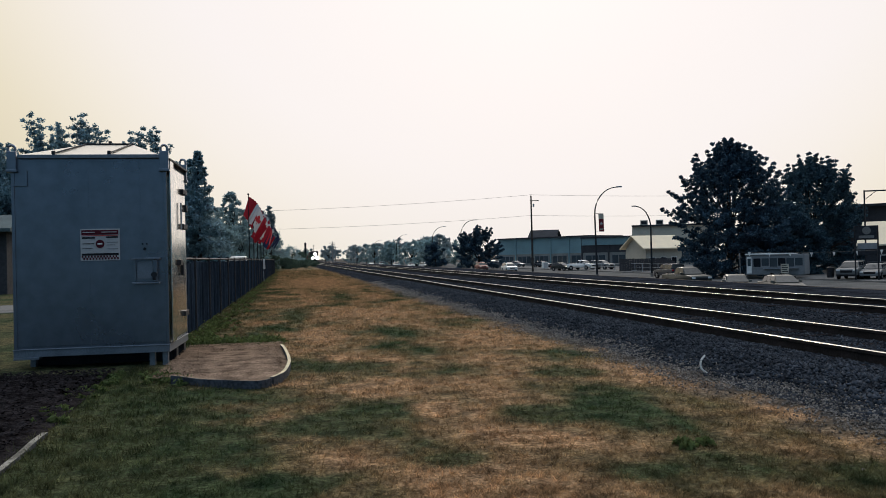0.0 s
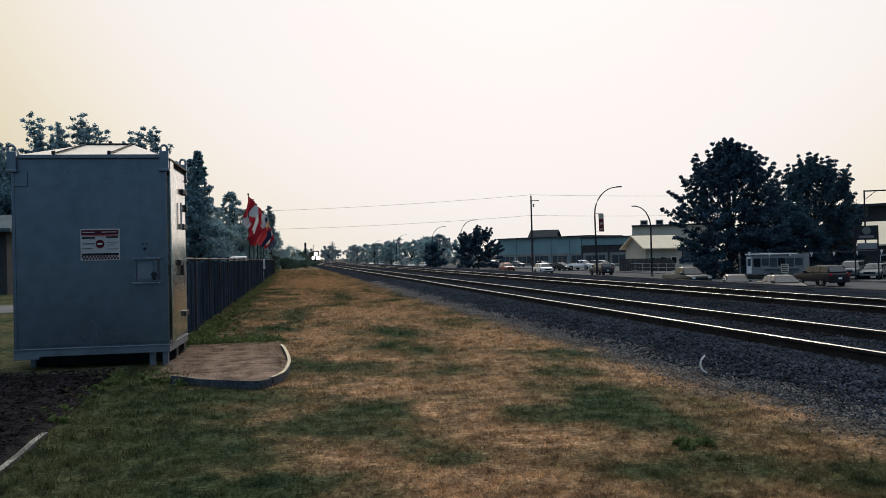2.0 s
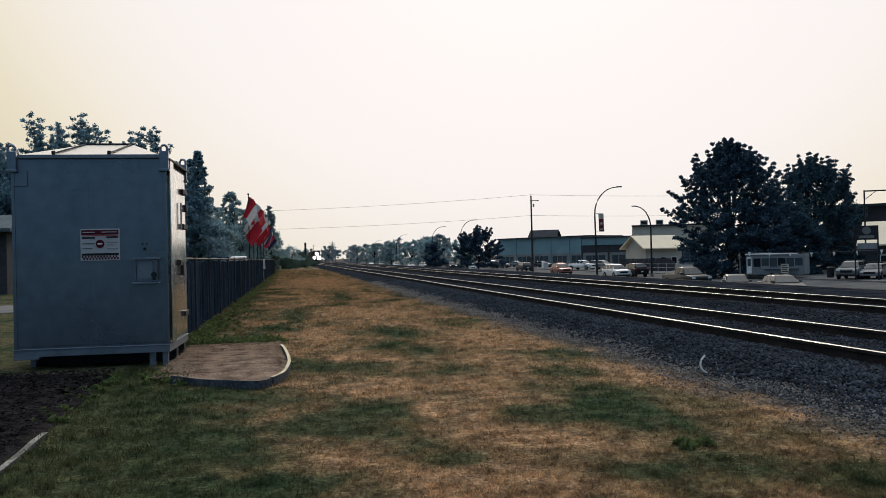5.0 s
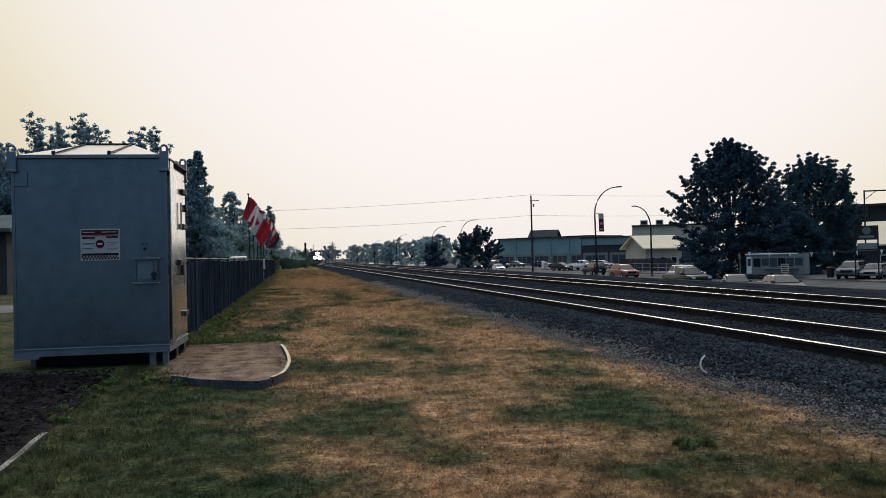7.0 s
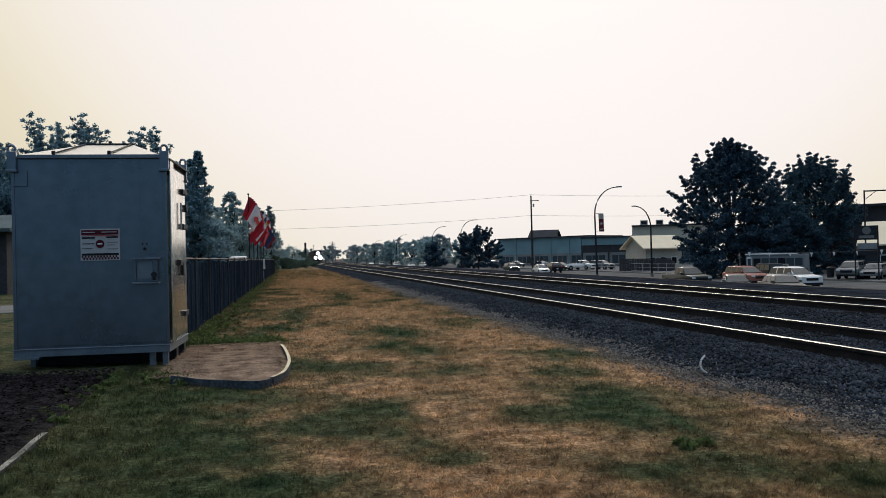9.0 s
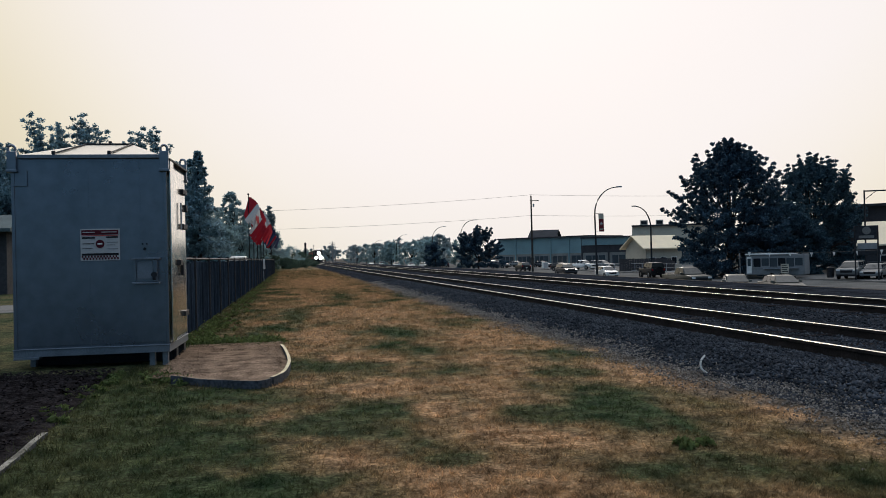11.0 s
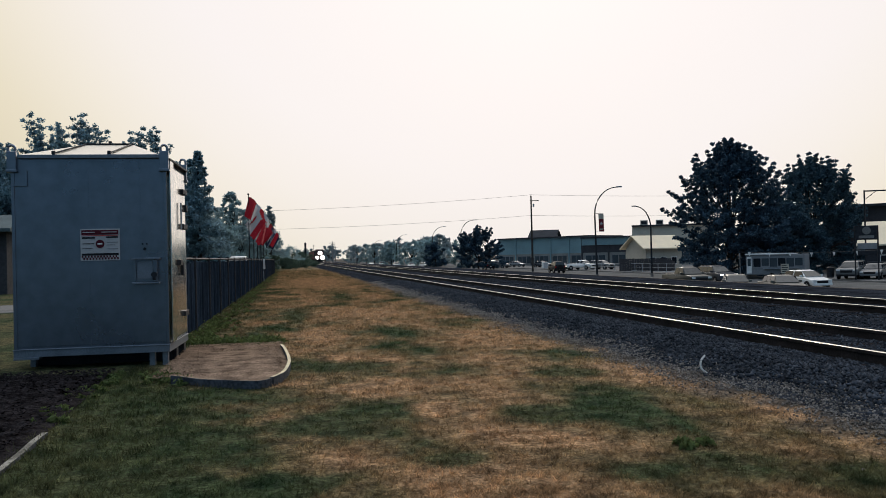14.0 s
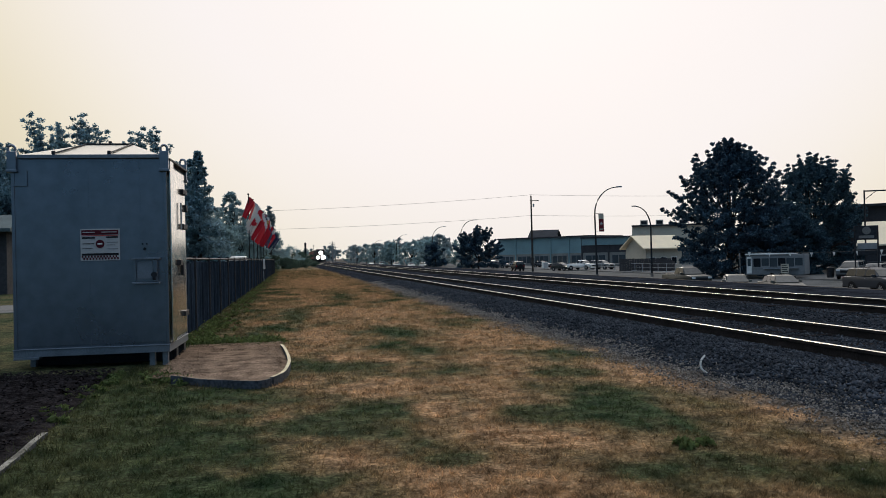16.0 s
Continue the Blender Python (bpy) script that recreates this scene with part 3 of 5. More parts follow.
    for x, z, r_ in ((-0.285, 1.545, 0.011), (-0.235, 1.545, 0.011), (-0.26, 1.48, 0.02)):
        part("bolt", rod([(x, -0.022, z), (x, -0.006, z)], r_, 8), M_DARKSTEEL, t)
    # warning sign: red heading, round symbol, rows of small writing, hatched foot
    sg = part("warning_sign", boxes((-1.075, -0.605, -0.022, -0.009, 1.345, 1.745), bevel=0.002), M_SIGN, t, "white warning sign with red bars and a round symbol")
    part("heading", boxes((-1.06, -0.62, -0.026, -0.022, 1.672, 1.730)), M_DEEPRED, sg)
    for x0, x1 in ((-1.045, -0.90), (-0.82, -0.64)):
        part("heading_bar", boxes((x0, x1, -0.03, -0.026, 1.698, 1.708)), M_SIGN, sg)
    part("rule", boxes((-1.06, -0.62, -0.026, -0.022, 1.657, 1.664)), M_RED, sg)
    for x0, x1, z, hh in ((-1.055, -0.90, 1.633, 0.010), (-0.77, -0.625, 1.638, 0.010), (-1.05, -0.91, 1.56, 0.004), (-0.76, -0.63, 1.575, 0.003), (-0.76, -0.66, 1.54, 0.003), (-1.05, -0.93, 1.50, 0.003), (-0.76, -0.63, 1.49, 0.003)):
        part("text_bar", boxes((x0, x1, -0.025, -0.022, z - hh, z + hh)), M_BLACK, sg)
    bm = bmesh.new()
    bmesh.ops.create_cone(bm, cap_ends=True, segments=24, radius1=0.052, radius2=0.052, depth=0.006, matrix=pose(-0.84, -0.025, 1.555, 90))
    disc = part("symbol", bm, M_DEEPRED, sg)
    part("symbol_bar", boxes((-0.868, -0.812, -0.032, -0.028, 1.547, 1.565)), M_WHITE, disc)
    part("rule", boxes((-1.06, -0.62, -0.026, -0.022, 1.412, 1.438)), M_BLACK, sg)
    for i in range(12):
        x = -1.06 + i * 0.0367
        part("hatch", boxes((x, x + 0.0183, -0.026, -0.022, 1.384, 1.409)), M_DEEPRED, sg)
        part("hatch", boxes((x + 0.0183, x + 0.0367, -0.026, -0.022, 1.358, 1.384)), M_DEEPRED, sg)
    for ob in t.children[first_part:]:
        ob.location.x += 0.045
    return t


equipment_shelter()


def edging(name, pts, h, w, mat, label, cat, top=None):
    """A board or kerb set on edge along a line of points."""
    bm = bmesh.new()
    pts = [Vector((x, y, 0)) for x, y in pts]
    rings = []
    for i, p in enumerate(pts):
        d = (pts[min(i + 1, len(pts) - 1)] - pts[max(i - 1, 0)]).normalized()
        s = Vector((d.y, -d.x, 0)) * w / 2
        wob = noise.noise(p * 2.0) * 0.012
        rings.append([bm.verts.new(q) for q in (p - s + Vector((0, 0, -0.05)), p - s + Vector((0, 0, h + wob)), p + s + Vector((0, 0, h + wob)), p + s + Vector((0, 0, -0.05)))])
    for r0, r1 in zip(rings, rings[1:]):
        for k in range(4):
            fc = bm.faces.new((r0[k], r0[(k + 1) % 4], r1[(k + 1) % 4], r1[k]))
            # top faces get the paler colour that stands in for skylight on them
            fc.material_index = 1 if k == 1 else 0
    bm.faces.new(rings[0])
    bm.faces.new(rings[-1])
    return tagged(finish(name, bm, [mat, top or M_EDGE_LIT]), label, cat)


def smooth_line(pts, n=6):
    out = []
    for i in range(len(pts) - 1):
        p0, p1, p2, p3 = (pts[max(i - 1, 0)], pts[i], pts[i + 1], pts[min(i + 2, len(pts) - 1)])
        for k in range(n):
            t = k / n
            out.append(tuple(0.5 * (2 * b + (c - a) * t + (2 * a - 5 * b + 4 * c - d) * t * t + (3 * b - a - 3 * c + d) * t ** 3) for a, b, c, d in zip(p0, p1, p2, p3)))
    return out + [pts[-1]]


BED = smooth_line([(-1.27, 9.13), (-0.78, 8.71), (-0.49, 8.53), (-0.27, 8.52), (-0.10, 8.97), (-0.03, 9.94), (-0.07, 11.06), (-0.14, 11.97)])
edging("edging_board", BED[:21], 0.085, 0.016, M_TIMBER, "dark curved edging board with a top edge painted as lit", "edging", M_STRIP)
edging("edging_board", BED[20:], 0.095, 0.038, M_TIMBER, "end of the curved edging board with a top painted as lit", "edging")
MULCH_LINE = smooth_line([(-1.78, 3.0), (-1.82, 5.6), (-1.88, 7.06), (-2.0, 9.0), (-2.12, 10.1)], 4)
edging("edging_board", MULCH_LINE[:8], 0.03, 0.045, M_TIMBER, "pale-topped edging strip along the mulch bed", "edging", M_STRIP)


def flat_bed(name, outline, z, mat, label, cat, mound=0.0):
    bm = bmesh.new()
    c = Vector((sum(p[0] for p in outline) / len(outline), sum(p[1] for p in outline) / len(outline), z + mound))
    ring = [bm.verts.new((x, y, z)) for x, y in outline]
    mid = [bm.verts.new((c.x + (x - c.x) * 0.6, c.y + (y - c.y) * 0.6, z + mound)) for x, y in outline]
    n = len(ring)
    for i in range(n):
        bm.faces.new((ring[i], ring[(i + 1) % n], mid[(i + 1) % n], mid[i]))
    bm.faces.new(mid)
    return tagged(finish(name, bm, mat), label, cat, kind="structure")


flat_bed("gravel_bed", BED + [(-0.6, 12.7), (-1.5, 12.7), (-1.5, 11.0)], 0.03, M_GRAVEL, "pale tan pea-gravel bed behind curved edging", "gravel bed", 0.03)
flat_bed("mulch_bed", MULCH_LINE + [(-3.2, 10.4), (-9.0, 10.7), (-9.0, 3.0)], 0.012, M_MULCH, "dark bark mulch bed", "mulch bed", 0.03)


def scatter_chips(name, n, xr, yr, inside, size, mat, label, z, seed):
    rng = np.random.default_rng(seed)
    x, y = rng.uniform(*xr, n), rng.uniform(*yr, n)
    k = inside(x, y)
    x, y = x[k], y[k]
    n = len(x)
    ang, tilt = rng.uniform(0, math.tau, n), rng.uniform(-0.5, 0.5, n)
    ln, wd = rng.uniform(*size, n), rng.uniform(*size, n) * 0.45
    ux = np.stack([np.cos(ang), np.sin(ang), tilt], 1) * ln[:, None] / 2
    uy = np.stack([-np.sin(ang), np.cos(ang), rng.uniform(-0.4, 0.4, n)], 1) * wd[:, None] / 2
    c = np.stack([x, y, np.full(n, z)], 1)
    up = np.array([0, 0, 0.006])
    v = np.stack([c - ux - uy, c + ux - uy, c + ux + uy, c - ux + uy, c + up], 1)
    f = np.array([(0, 1, 4), (1, 2, 4), (2, 3, 4), (3, 0, 4)])[None] + 5 * np.arange(n)[:, None, None]
    tagged(raw_mesh(name, v.reshape(-1, 3), f.reshape(-1, 3), mat), label, "ground cover", kind="stuff")


scatter_chips("mulch_chips", 9000, (-4.6, -1.9), (4.5, 10.4), lambda x, y: x < -1.92 - (y - 5) * 0.03, (0.02, 0.07), M_MULCH, "loose dark bark chips", 0.045, 8)
scatter_chips("gravel_pebbles", 6000, (-1.5, -0.1), (9.1, 12.7), lambda x, y: (y > 9.25) & (x < -0.12), (0.015, 0.035), M_GRAVEL, "loose tan pebbles", 0.058, 9)


# ---- bent strip by the ballast ----
hoop = [(0.0, 0, 0.0), (-0.05, 0, 0.036), (-0.075, 0, 0.083), (-0.065, 0, 0.143), (-0.022, 0, 0.19)]
tagged(finish("bent_marker_strip", rod([(4.30 + x, 7.95, z) for x, y, z in smooth_line(hoop, 4)], 0.010, 6), M_WHITE), "bent white plastic strip stuck in the ballast", "marker")


# ---- slatted fence ----
def slat_fence():
    t = thing("slat_fence", pose(-1.75, 13.2, 0), "low chain-link fence filled with blue-grey slats", "fence")
    n_bays, bay, h = 26, 2.6, 1.36
    rnd = random.Random(2)
    for i in range(n_bays + 1):
        x = 0.012 * i
        bm = rod([(x, i * bay, -0.05), (x, i * bay, h + 0.05)], 0.03, 8)
        part("post", bm, M_DARKSTEEL, t)
    part("top_rail", rod([(0, 0, h), (0.012 * n_bays, n_bays * bay, h)], 0.022, 6), M_DARKSTEEL, t)
    for i in range(n_bays):
        bm = bmesh.new()
        n = 24 if i < 8 else 14
        for k in range(n):
            y0 = i * bay + 0.04 + (bay - 0.08) * k / n
            w = (bay - 0.08) / n
            top = h - 0.06 + rnd.uniform(-0.02, 0.015)
            if i == 0 and k < 7:
                continue
            xo = 0.012 * i + rnd.uniform(-0.006, 0.006)
            box(bm, xo - 0.006, xo + 0.006, y0 + 0.006, y0 + w * 0.93, 0.06, top)
        part("slat_panel", bm, M_SLAT, t)
    # bare mesh at the near end
    bm = bmesh.new()
    for k in range(28):
        z = 0.08 + k * 0.045
        tube(bm, [(0, 0.02, z), (0, 0.86, z)], 0.004, 4)
    for k in range(12):
        y = 0.05 + k * 0.07
        tube(bm, [(0, y, 0.06), (0, y, 1.3)], 0.003, 4)
    part("wire_mesh", bm, M_STEEL, t, "bare wire mesh")
    return t


slat_fence()
ns = thing("notice_board", pose(-1.53, 50.5, 0, 0, -4, 0), "small white notice plate on a stake by the fence", "sign")
part("plate", boxes((-0.15, 0.15, -0.01, 0.01, 0.78, 1.38), bevel=0.003), M_WHITE, ns)
part("stake", rod([(0, 0.03, -0.05), (0, 0.03, 1.36)], 0.02, 6), M_STEEL, ns)


# ---- trees ----
def leaf_cloud(clumps, per, leaf, seed, flat=0.0):
    """Leaf-shaped quads, crowded toward the outside of each clump."""
    rng = np.random.default_rng(seed)
    c = np.array([q[:3] for q in clumps])
    r = np.array([q[3] for q in clumps])
    n = len(clumps) * per
    idx = np.repeat(np.arange(len(clumps)), per)
    d = rng.normal(size=(n, 3))
    d /= np.linalg.norm(d, axis=1)[:, None]
    rad = r[idx] * np.minimum(np.abs(rng.normal(0, 0.60, n)), rng.uniform(0.85, 1.15, n))
    p = c[idx] + d * rad[:, None] * np.array([1, 1, 0.75])
    u = rng.normal(size=(n, 3))
    u /= np.linalg.norm(u, axis=1)[:, None]
    w = np.cross(u, rng.normal(size=(n, 3)))
    w /= np.linalg.norm(w, axis=1)[:, None]
    s = leaf * rng.uniform(0.6, 1.3, n)[:, None]
    v = np.stack([p - u * s, p + w * s * 0.45, p + u * s, p - w * s * 0.45], 1)
    return v.reshape(-1, 3), np.arange(n * 4).reshape(n, 4)


def broad_tree(name, at, h, rx, trunk_h, mat, label, clumps=70, per=150, leaf=0.25, seed=1, clump_r=0.24, ry=None, cone=False, rag=0.08, trunk_r=None, sprig=None, fingers=0):
    t = thing(name, pose(*at), label, "tree")
    rnd = random.Random(seed)
    ry = ry or rx
    tr = trunk_r or h * 0.022
    ch = h - trunk_h
    part("trunk", rod([(0, 0, -0.2), (0.05, 0, trunk_h * 0.5), (0, 0.05, trunk_h), (0.1, 0, trunk_h + ch * 0.45), (0.15, 0.1, trunk_h + ch * 0.8)], [tr * 1.3, tr, tr * 0.85, tr * 0.5, tr * 0.15], 8), M_BARK, t)
    cl = []
    ph = [rnd.uniform(0, math.tau) for _ in range(4)]
    while len(cl) < clumps:
        a_ = rnd.uniform(0, math.tau)
        zz = rnd.random() ** 0.9
        # crown outline: full below, rounded on top, with uneven lobes
        prof = min(1.0, 0.80 + 1.2 * zz) * (1 - 0.80 * max(0.0, (zz - 0.32) / 0.68) ** 1.9 if cone else math.sqrt(max(0.0, 1 - max(0.0, (zz - 0.35) / 0.65) ** 2.2)))
        prof *= 0.92 + 0.10 * math.sin(3 * a_ + ph[0] + 5 * zz) + rag * math.sin(7 * a_ + ph[1] + 11 * zz) + rag * math.sin(13 * a_ + ph[2] - 17 * zz)
        rr = rnd.random() ** 0.42 * prof
        cr = rnd.uniform(*sprig) if sprig else clump_r * rx * rnd.uniform(0.35, 1.15)
        cl.append((math.cos(a_) * rr * (rx - cr * 0.3), math.sin(a_) * rr * (ry - cr * 0.3), trunk_h + zz * (ch - cr * 0.5), cr))
    # leafy shoots that stand out from the crown
    for q in rnd.sample(cl, min(fingers, len(cl))):
        d = Vector((q[0], q[1], (q[2] - trunk_h - ch * 0.35) * 0.9)).normalized() + Vector((rnd.uniform(-0.3, 0.3), rnd.uniform(-0.3, 0.3), rnd.uniform(0.1, 0.6)))
        if math.hypot(q[0] / rx, q[1] / ry) > 0.45 or q[2] > trunk_h + ch * 0.7:
            for k, rr in ((0.5, 0.36), (0.95, 0.31), (1.35, 0.24)):
                cl.append((q[0] + d.x * k, q[1] + d.y * k, q[2] + d.z * k, rr))
    bm = bmesh.new()
    for q in cl[: clumps : max(1, clumps // 16)]:
        z0 = trunk_h * 0.8 + (q[2] - trunk_h) * 0.35
        tube(bm, [(0, 0, max(trunk_h * 0.7, z0)), (q[0] * 0.5, q[1] * 0.5, (z0 + q[2]) / 2 + 0.2), q[:3]], [tr * 0.4, tr * 0.25, tr * 0.08], 5)
    tagged(part("branchwork", bm, M_BARK, t), kind="stuff")
    v, f = leaf_cloud(cl, per, leaf, seed)
    raw_mesh("crown", v, f, mat, t)
    return t


def conifer(name, at, h, r, mat, label, seed=1, per=40, whorls=26, leaf=0.3):
    t = thing(name, pose(*at), label, "tree")
    rnd = random.Random(seed)
    part("trunk", rod([(0, 0, -0.2), (0, 0, h * 0.5), (0, 0, h * 0.97)], [h * 0.02, h * 0.012, 0.02], 7), M_BARK, t)
    cl = []
    for i in range(whorls):
        z = h * (0.06 + 0.92 * i / whorls)
        rad = r * (1 - z / h) ** 0.95 * rnd.uniform(0.75, 1.15) + 0.1
        for k in range(9):
            a_ = rnd.uniform(0, math.tau)
            rr = rad * rnd.uniform(0.35, 1.0)
            cl.append((math.cos(a_) * rr, math.sin(a_) * rr, z - rr * 0.2, max(0.16, rad * 0.26)))
    v, f = leaf_cloud(cl, per, leaf, seed)
    raw_mesh("crown", v, f, mat, t)
    return t


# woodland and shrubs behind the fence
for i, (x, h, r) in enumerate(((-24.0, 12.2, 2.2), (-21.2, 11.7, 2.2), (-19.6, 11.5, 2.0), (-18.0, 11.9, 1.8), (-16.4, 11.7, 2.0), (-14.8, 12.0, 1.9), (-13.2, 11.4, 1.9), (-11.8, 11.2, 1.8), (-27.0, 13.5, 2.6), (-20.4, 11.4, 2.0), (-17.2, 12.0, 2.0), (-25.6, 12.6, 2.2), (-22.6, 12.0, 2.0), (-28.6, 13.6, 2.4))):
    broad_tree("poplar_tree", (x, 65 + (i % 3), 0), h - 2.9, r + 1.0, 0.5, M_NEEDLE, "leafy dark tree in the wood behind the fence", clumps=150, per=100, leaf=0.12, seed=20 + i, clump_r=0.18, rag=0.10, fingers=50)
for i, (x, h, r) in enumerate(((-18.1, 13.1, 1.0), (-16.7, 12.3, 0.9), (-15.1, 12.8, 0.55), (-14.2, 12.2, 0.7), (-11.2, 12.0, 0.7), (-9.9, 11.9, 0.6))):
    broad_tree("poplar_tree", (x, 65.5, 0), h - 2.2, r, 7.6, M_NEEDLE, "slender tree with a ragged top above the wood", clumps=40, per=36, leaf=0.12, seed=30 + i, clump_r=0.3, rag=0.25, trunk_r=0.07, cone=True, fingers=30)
conifer("cedar_tree", (-8.1, 78, 0), 11.9, 3.3, M_NEEDLE, "narrow pointed cedar with haze painted blue-green into its needles", seed=3, per=100, whorls=40, leaf=0.15)
conifer("cedar_tree", (-9.0, 80, 0), 11.4, 2.6, M_NEEDLE, "narrow pointed cedar with haze painted blue-green into its needles", seed=4, per=80, whorls=34, leaf=0.15)
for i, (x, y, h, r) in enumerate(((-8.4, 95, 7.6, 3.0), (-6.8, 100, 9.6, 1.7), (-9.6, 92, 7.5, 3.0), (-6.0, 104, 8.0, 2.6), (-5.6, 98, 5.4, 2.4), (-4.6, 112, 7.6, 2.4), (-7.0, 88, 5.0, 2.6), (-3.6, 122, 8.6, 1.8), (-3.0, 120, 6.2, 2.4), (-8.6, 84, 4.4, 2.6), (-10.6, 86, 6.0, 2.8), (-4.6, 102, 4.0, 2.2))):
    broad_tree("broadleaf_tree", (x, y, 0), h, r, 0.8, M_LEAF_MID, "broadleaf tree behind the fence with haze painted into its leaves", clumps=110, per=140, leaf=0.115, seed=40 + i)
broad_tree("poplar_tree", (-2.5, 114, 0), 7.2, 0.9, 1.0, M_LEAF_FAR, "slender tree with leaves painted pale for haze", clumps=50, per=40, leaf=0.16, seed=55, clump_r=0.4, cone=True, fingers=30)
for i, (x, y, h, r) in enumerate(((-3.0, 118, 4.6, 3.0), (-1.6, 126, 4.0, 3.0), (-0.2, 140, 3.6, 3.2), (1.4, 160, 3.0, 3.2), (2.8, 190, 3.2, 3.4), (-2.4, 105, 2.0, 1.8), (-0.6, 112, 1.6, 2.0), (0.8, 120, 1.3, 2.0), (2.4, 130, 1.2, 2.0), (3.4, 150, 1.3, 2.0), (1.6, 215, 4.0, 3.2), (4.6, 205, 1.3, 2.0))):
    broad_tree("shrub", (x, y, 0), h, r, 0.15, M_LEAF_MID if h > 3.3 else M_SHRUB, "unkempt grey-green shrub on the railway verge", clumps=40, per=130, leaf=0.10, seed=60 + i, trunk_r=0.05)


def weed_clumps():
    rng = np.random.default_rng(12)
    spots = []
    for _ in range(420):
        y = 13.4 + 60 * rng.random() ** 1.4
        spots.append((-1.55 + rng.normal(0, 0.14) + 0.0045 * (y - 13) + 0.35 * rng.random() ** 3, y, 0.02, 0.05 + 0.13 * rng.random() ** 2))
    for _ in range(80):
        a_ = rng.random()
        spots.append((-1.5 + 1.3 * a_ + rng.normal(0, 0.06), 13.2 + rng.normal(0, 0.15), 0.04, 0.05 + 0.1 * rng.random()))
    spots += [(2.62 + rng.normal(0, 0.07), 5.03 + rng.normal(0, 0.07), 0.015, 0.05) for _ in range(9)]
    spots += [(-1.35 + rng.normal(0, 0.2), 9.45 + rng.normal(0, 0.2), 0.02, 0.05 + 0.05 * rng.random()) for _ in range(30)]
    spots += [(-2.0 + rng.normal(0, 0.1), yy, 0.02, 0.05) for yy in rng.uniform(7.1, 10.2, 30)]
    v, f = leaf_cloud(spots, 50, 0.03, 12)
    tagged(raw_mesh("weeds", v, f, M_WEED), "green weeds along the foot of the fence", "weeds", kind="stuff")


weed_clumps()

# dark street trees and far tree row across the road
broad_tree("maple_tree", (49.8, 86, ROAD_Z), 14.2, 6.1, 0.3, M_LEAF_DARK, "big dark maple with a ragged open crown", clumps=640, per=90, leaf=0.19, seed=7, rag=0.11, sprig=(0.4, 0.8), fingers=260)
broad_tree("maple_tree", (66.4, 94.4, LOT_Z), 13.7, 6.5, 0.3, M_LEAF_ROUND, "dense dark round-crowned tree beside the maple", clumps=760, per=90, leaf=0.17, seed=9, rag=0.06, sprig=(0.4, 0.8), fingers=200)
broad_tree("plum_tree", (57.4, 87.5, ROAD_Z), 8.8, 5.2, 0.3, M_LEAF_ROUND, "lower dark tree filling the gap between two crowns", clumps=420, per=90, leaf=0.18, seed=10, rag=0.08, sprig=(0.4, 0.8), fingers=60)
broad_tree("street_tree", (42.0, 180, ROAD_Z), 8.2, 5.4, 0.6, M_LEAF_DARK, "dark spreading street tree", clumps=170, per=100, leaf=0.24, seed=11, rag=0.14, sprig=(0.45, 0.95), fingers=110)
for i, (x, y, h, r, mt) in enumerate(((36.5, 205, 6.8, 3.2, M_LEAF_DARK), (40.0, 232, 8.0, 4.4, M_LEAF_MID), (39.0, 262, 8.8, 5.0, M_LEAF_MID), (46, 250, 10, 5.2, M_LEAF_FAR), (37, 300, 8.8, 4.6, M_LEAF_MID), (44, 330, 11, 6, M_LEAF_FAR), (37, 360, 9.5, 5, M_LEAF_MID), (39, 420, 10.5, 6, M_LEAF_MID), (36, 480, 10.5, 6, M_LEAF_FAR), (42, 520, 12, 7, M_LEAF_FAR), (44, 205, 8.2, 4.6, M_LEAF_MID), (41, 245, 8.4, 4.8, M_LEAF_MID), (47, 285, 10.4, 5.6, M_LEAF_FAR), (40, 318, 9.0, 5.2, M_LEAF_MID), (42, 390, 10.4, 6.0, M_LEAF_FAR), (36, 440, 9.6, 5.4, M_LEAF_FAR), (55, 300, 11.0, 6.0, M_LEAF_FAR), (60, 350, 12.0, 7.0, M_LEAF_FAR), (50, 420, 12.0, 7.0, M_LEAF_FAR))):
    broad_tree("street_tree", (x, y, ROAD_Z), h, r, 0.7, mt, "street tree of a row mostly painted in haze-toned leaves", clumps=60, per=80, leaf=0.36, seed=80 + i)
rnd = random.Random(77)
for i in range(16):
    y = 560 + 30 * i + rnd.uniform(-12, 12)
    broad_tree("street_tree", (rnd.uniform(14, 42) if i % 3 else rnd.uniform(-22, -4), y, -1.0), rnd.uniform(8, 16), rnd.uniform(4, 7), 1.5, M_LEAF_FAR, "far tree with wildfire haze painted into its leaf colour", clumps=18, per=70, leaf=0.8, seed=120 + i)


# ---- house and car beyond the shelter ----
def small_house():
    t = thing("bungalow", pose(-12.9, 41, 0), "dark low house with a grey-green gable roof", "house")
    part("wall", boxes((-9, 0, 0, 7, 0, 2.95)), M_DARKWALL, t)
    bm = prism(bmesh.new(), [(-0.6, 2.9), (-0.6, 3.05), (3.5, 3.9), (7.6, 3.05), (7.6, 2.9)], -9.5, 0.35)
    part("roof", bm, M_SLATE, t, "grey-green roof")
    w = part("window", boxes((-1.5, -0.4, -0.05, 0.0, 1.0, 2.1), bevel=0.01), M_WHITE, t)
    part("pane", boxes((-1.42, -0.48, -0.06, -0.04, 1.07, 2.03)), M_GLASS, w)
    return t


small_house()
strip("driveway", -40, -6.5, 24.5, 29.0, 0.02, M_CONCRETE, "pale concrete driveway behind the shelter", "driveway")


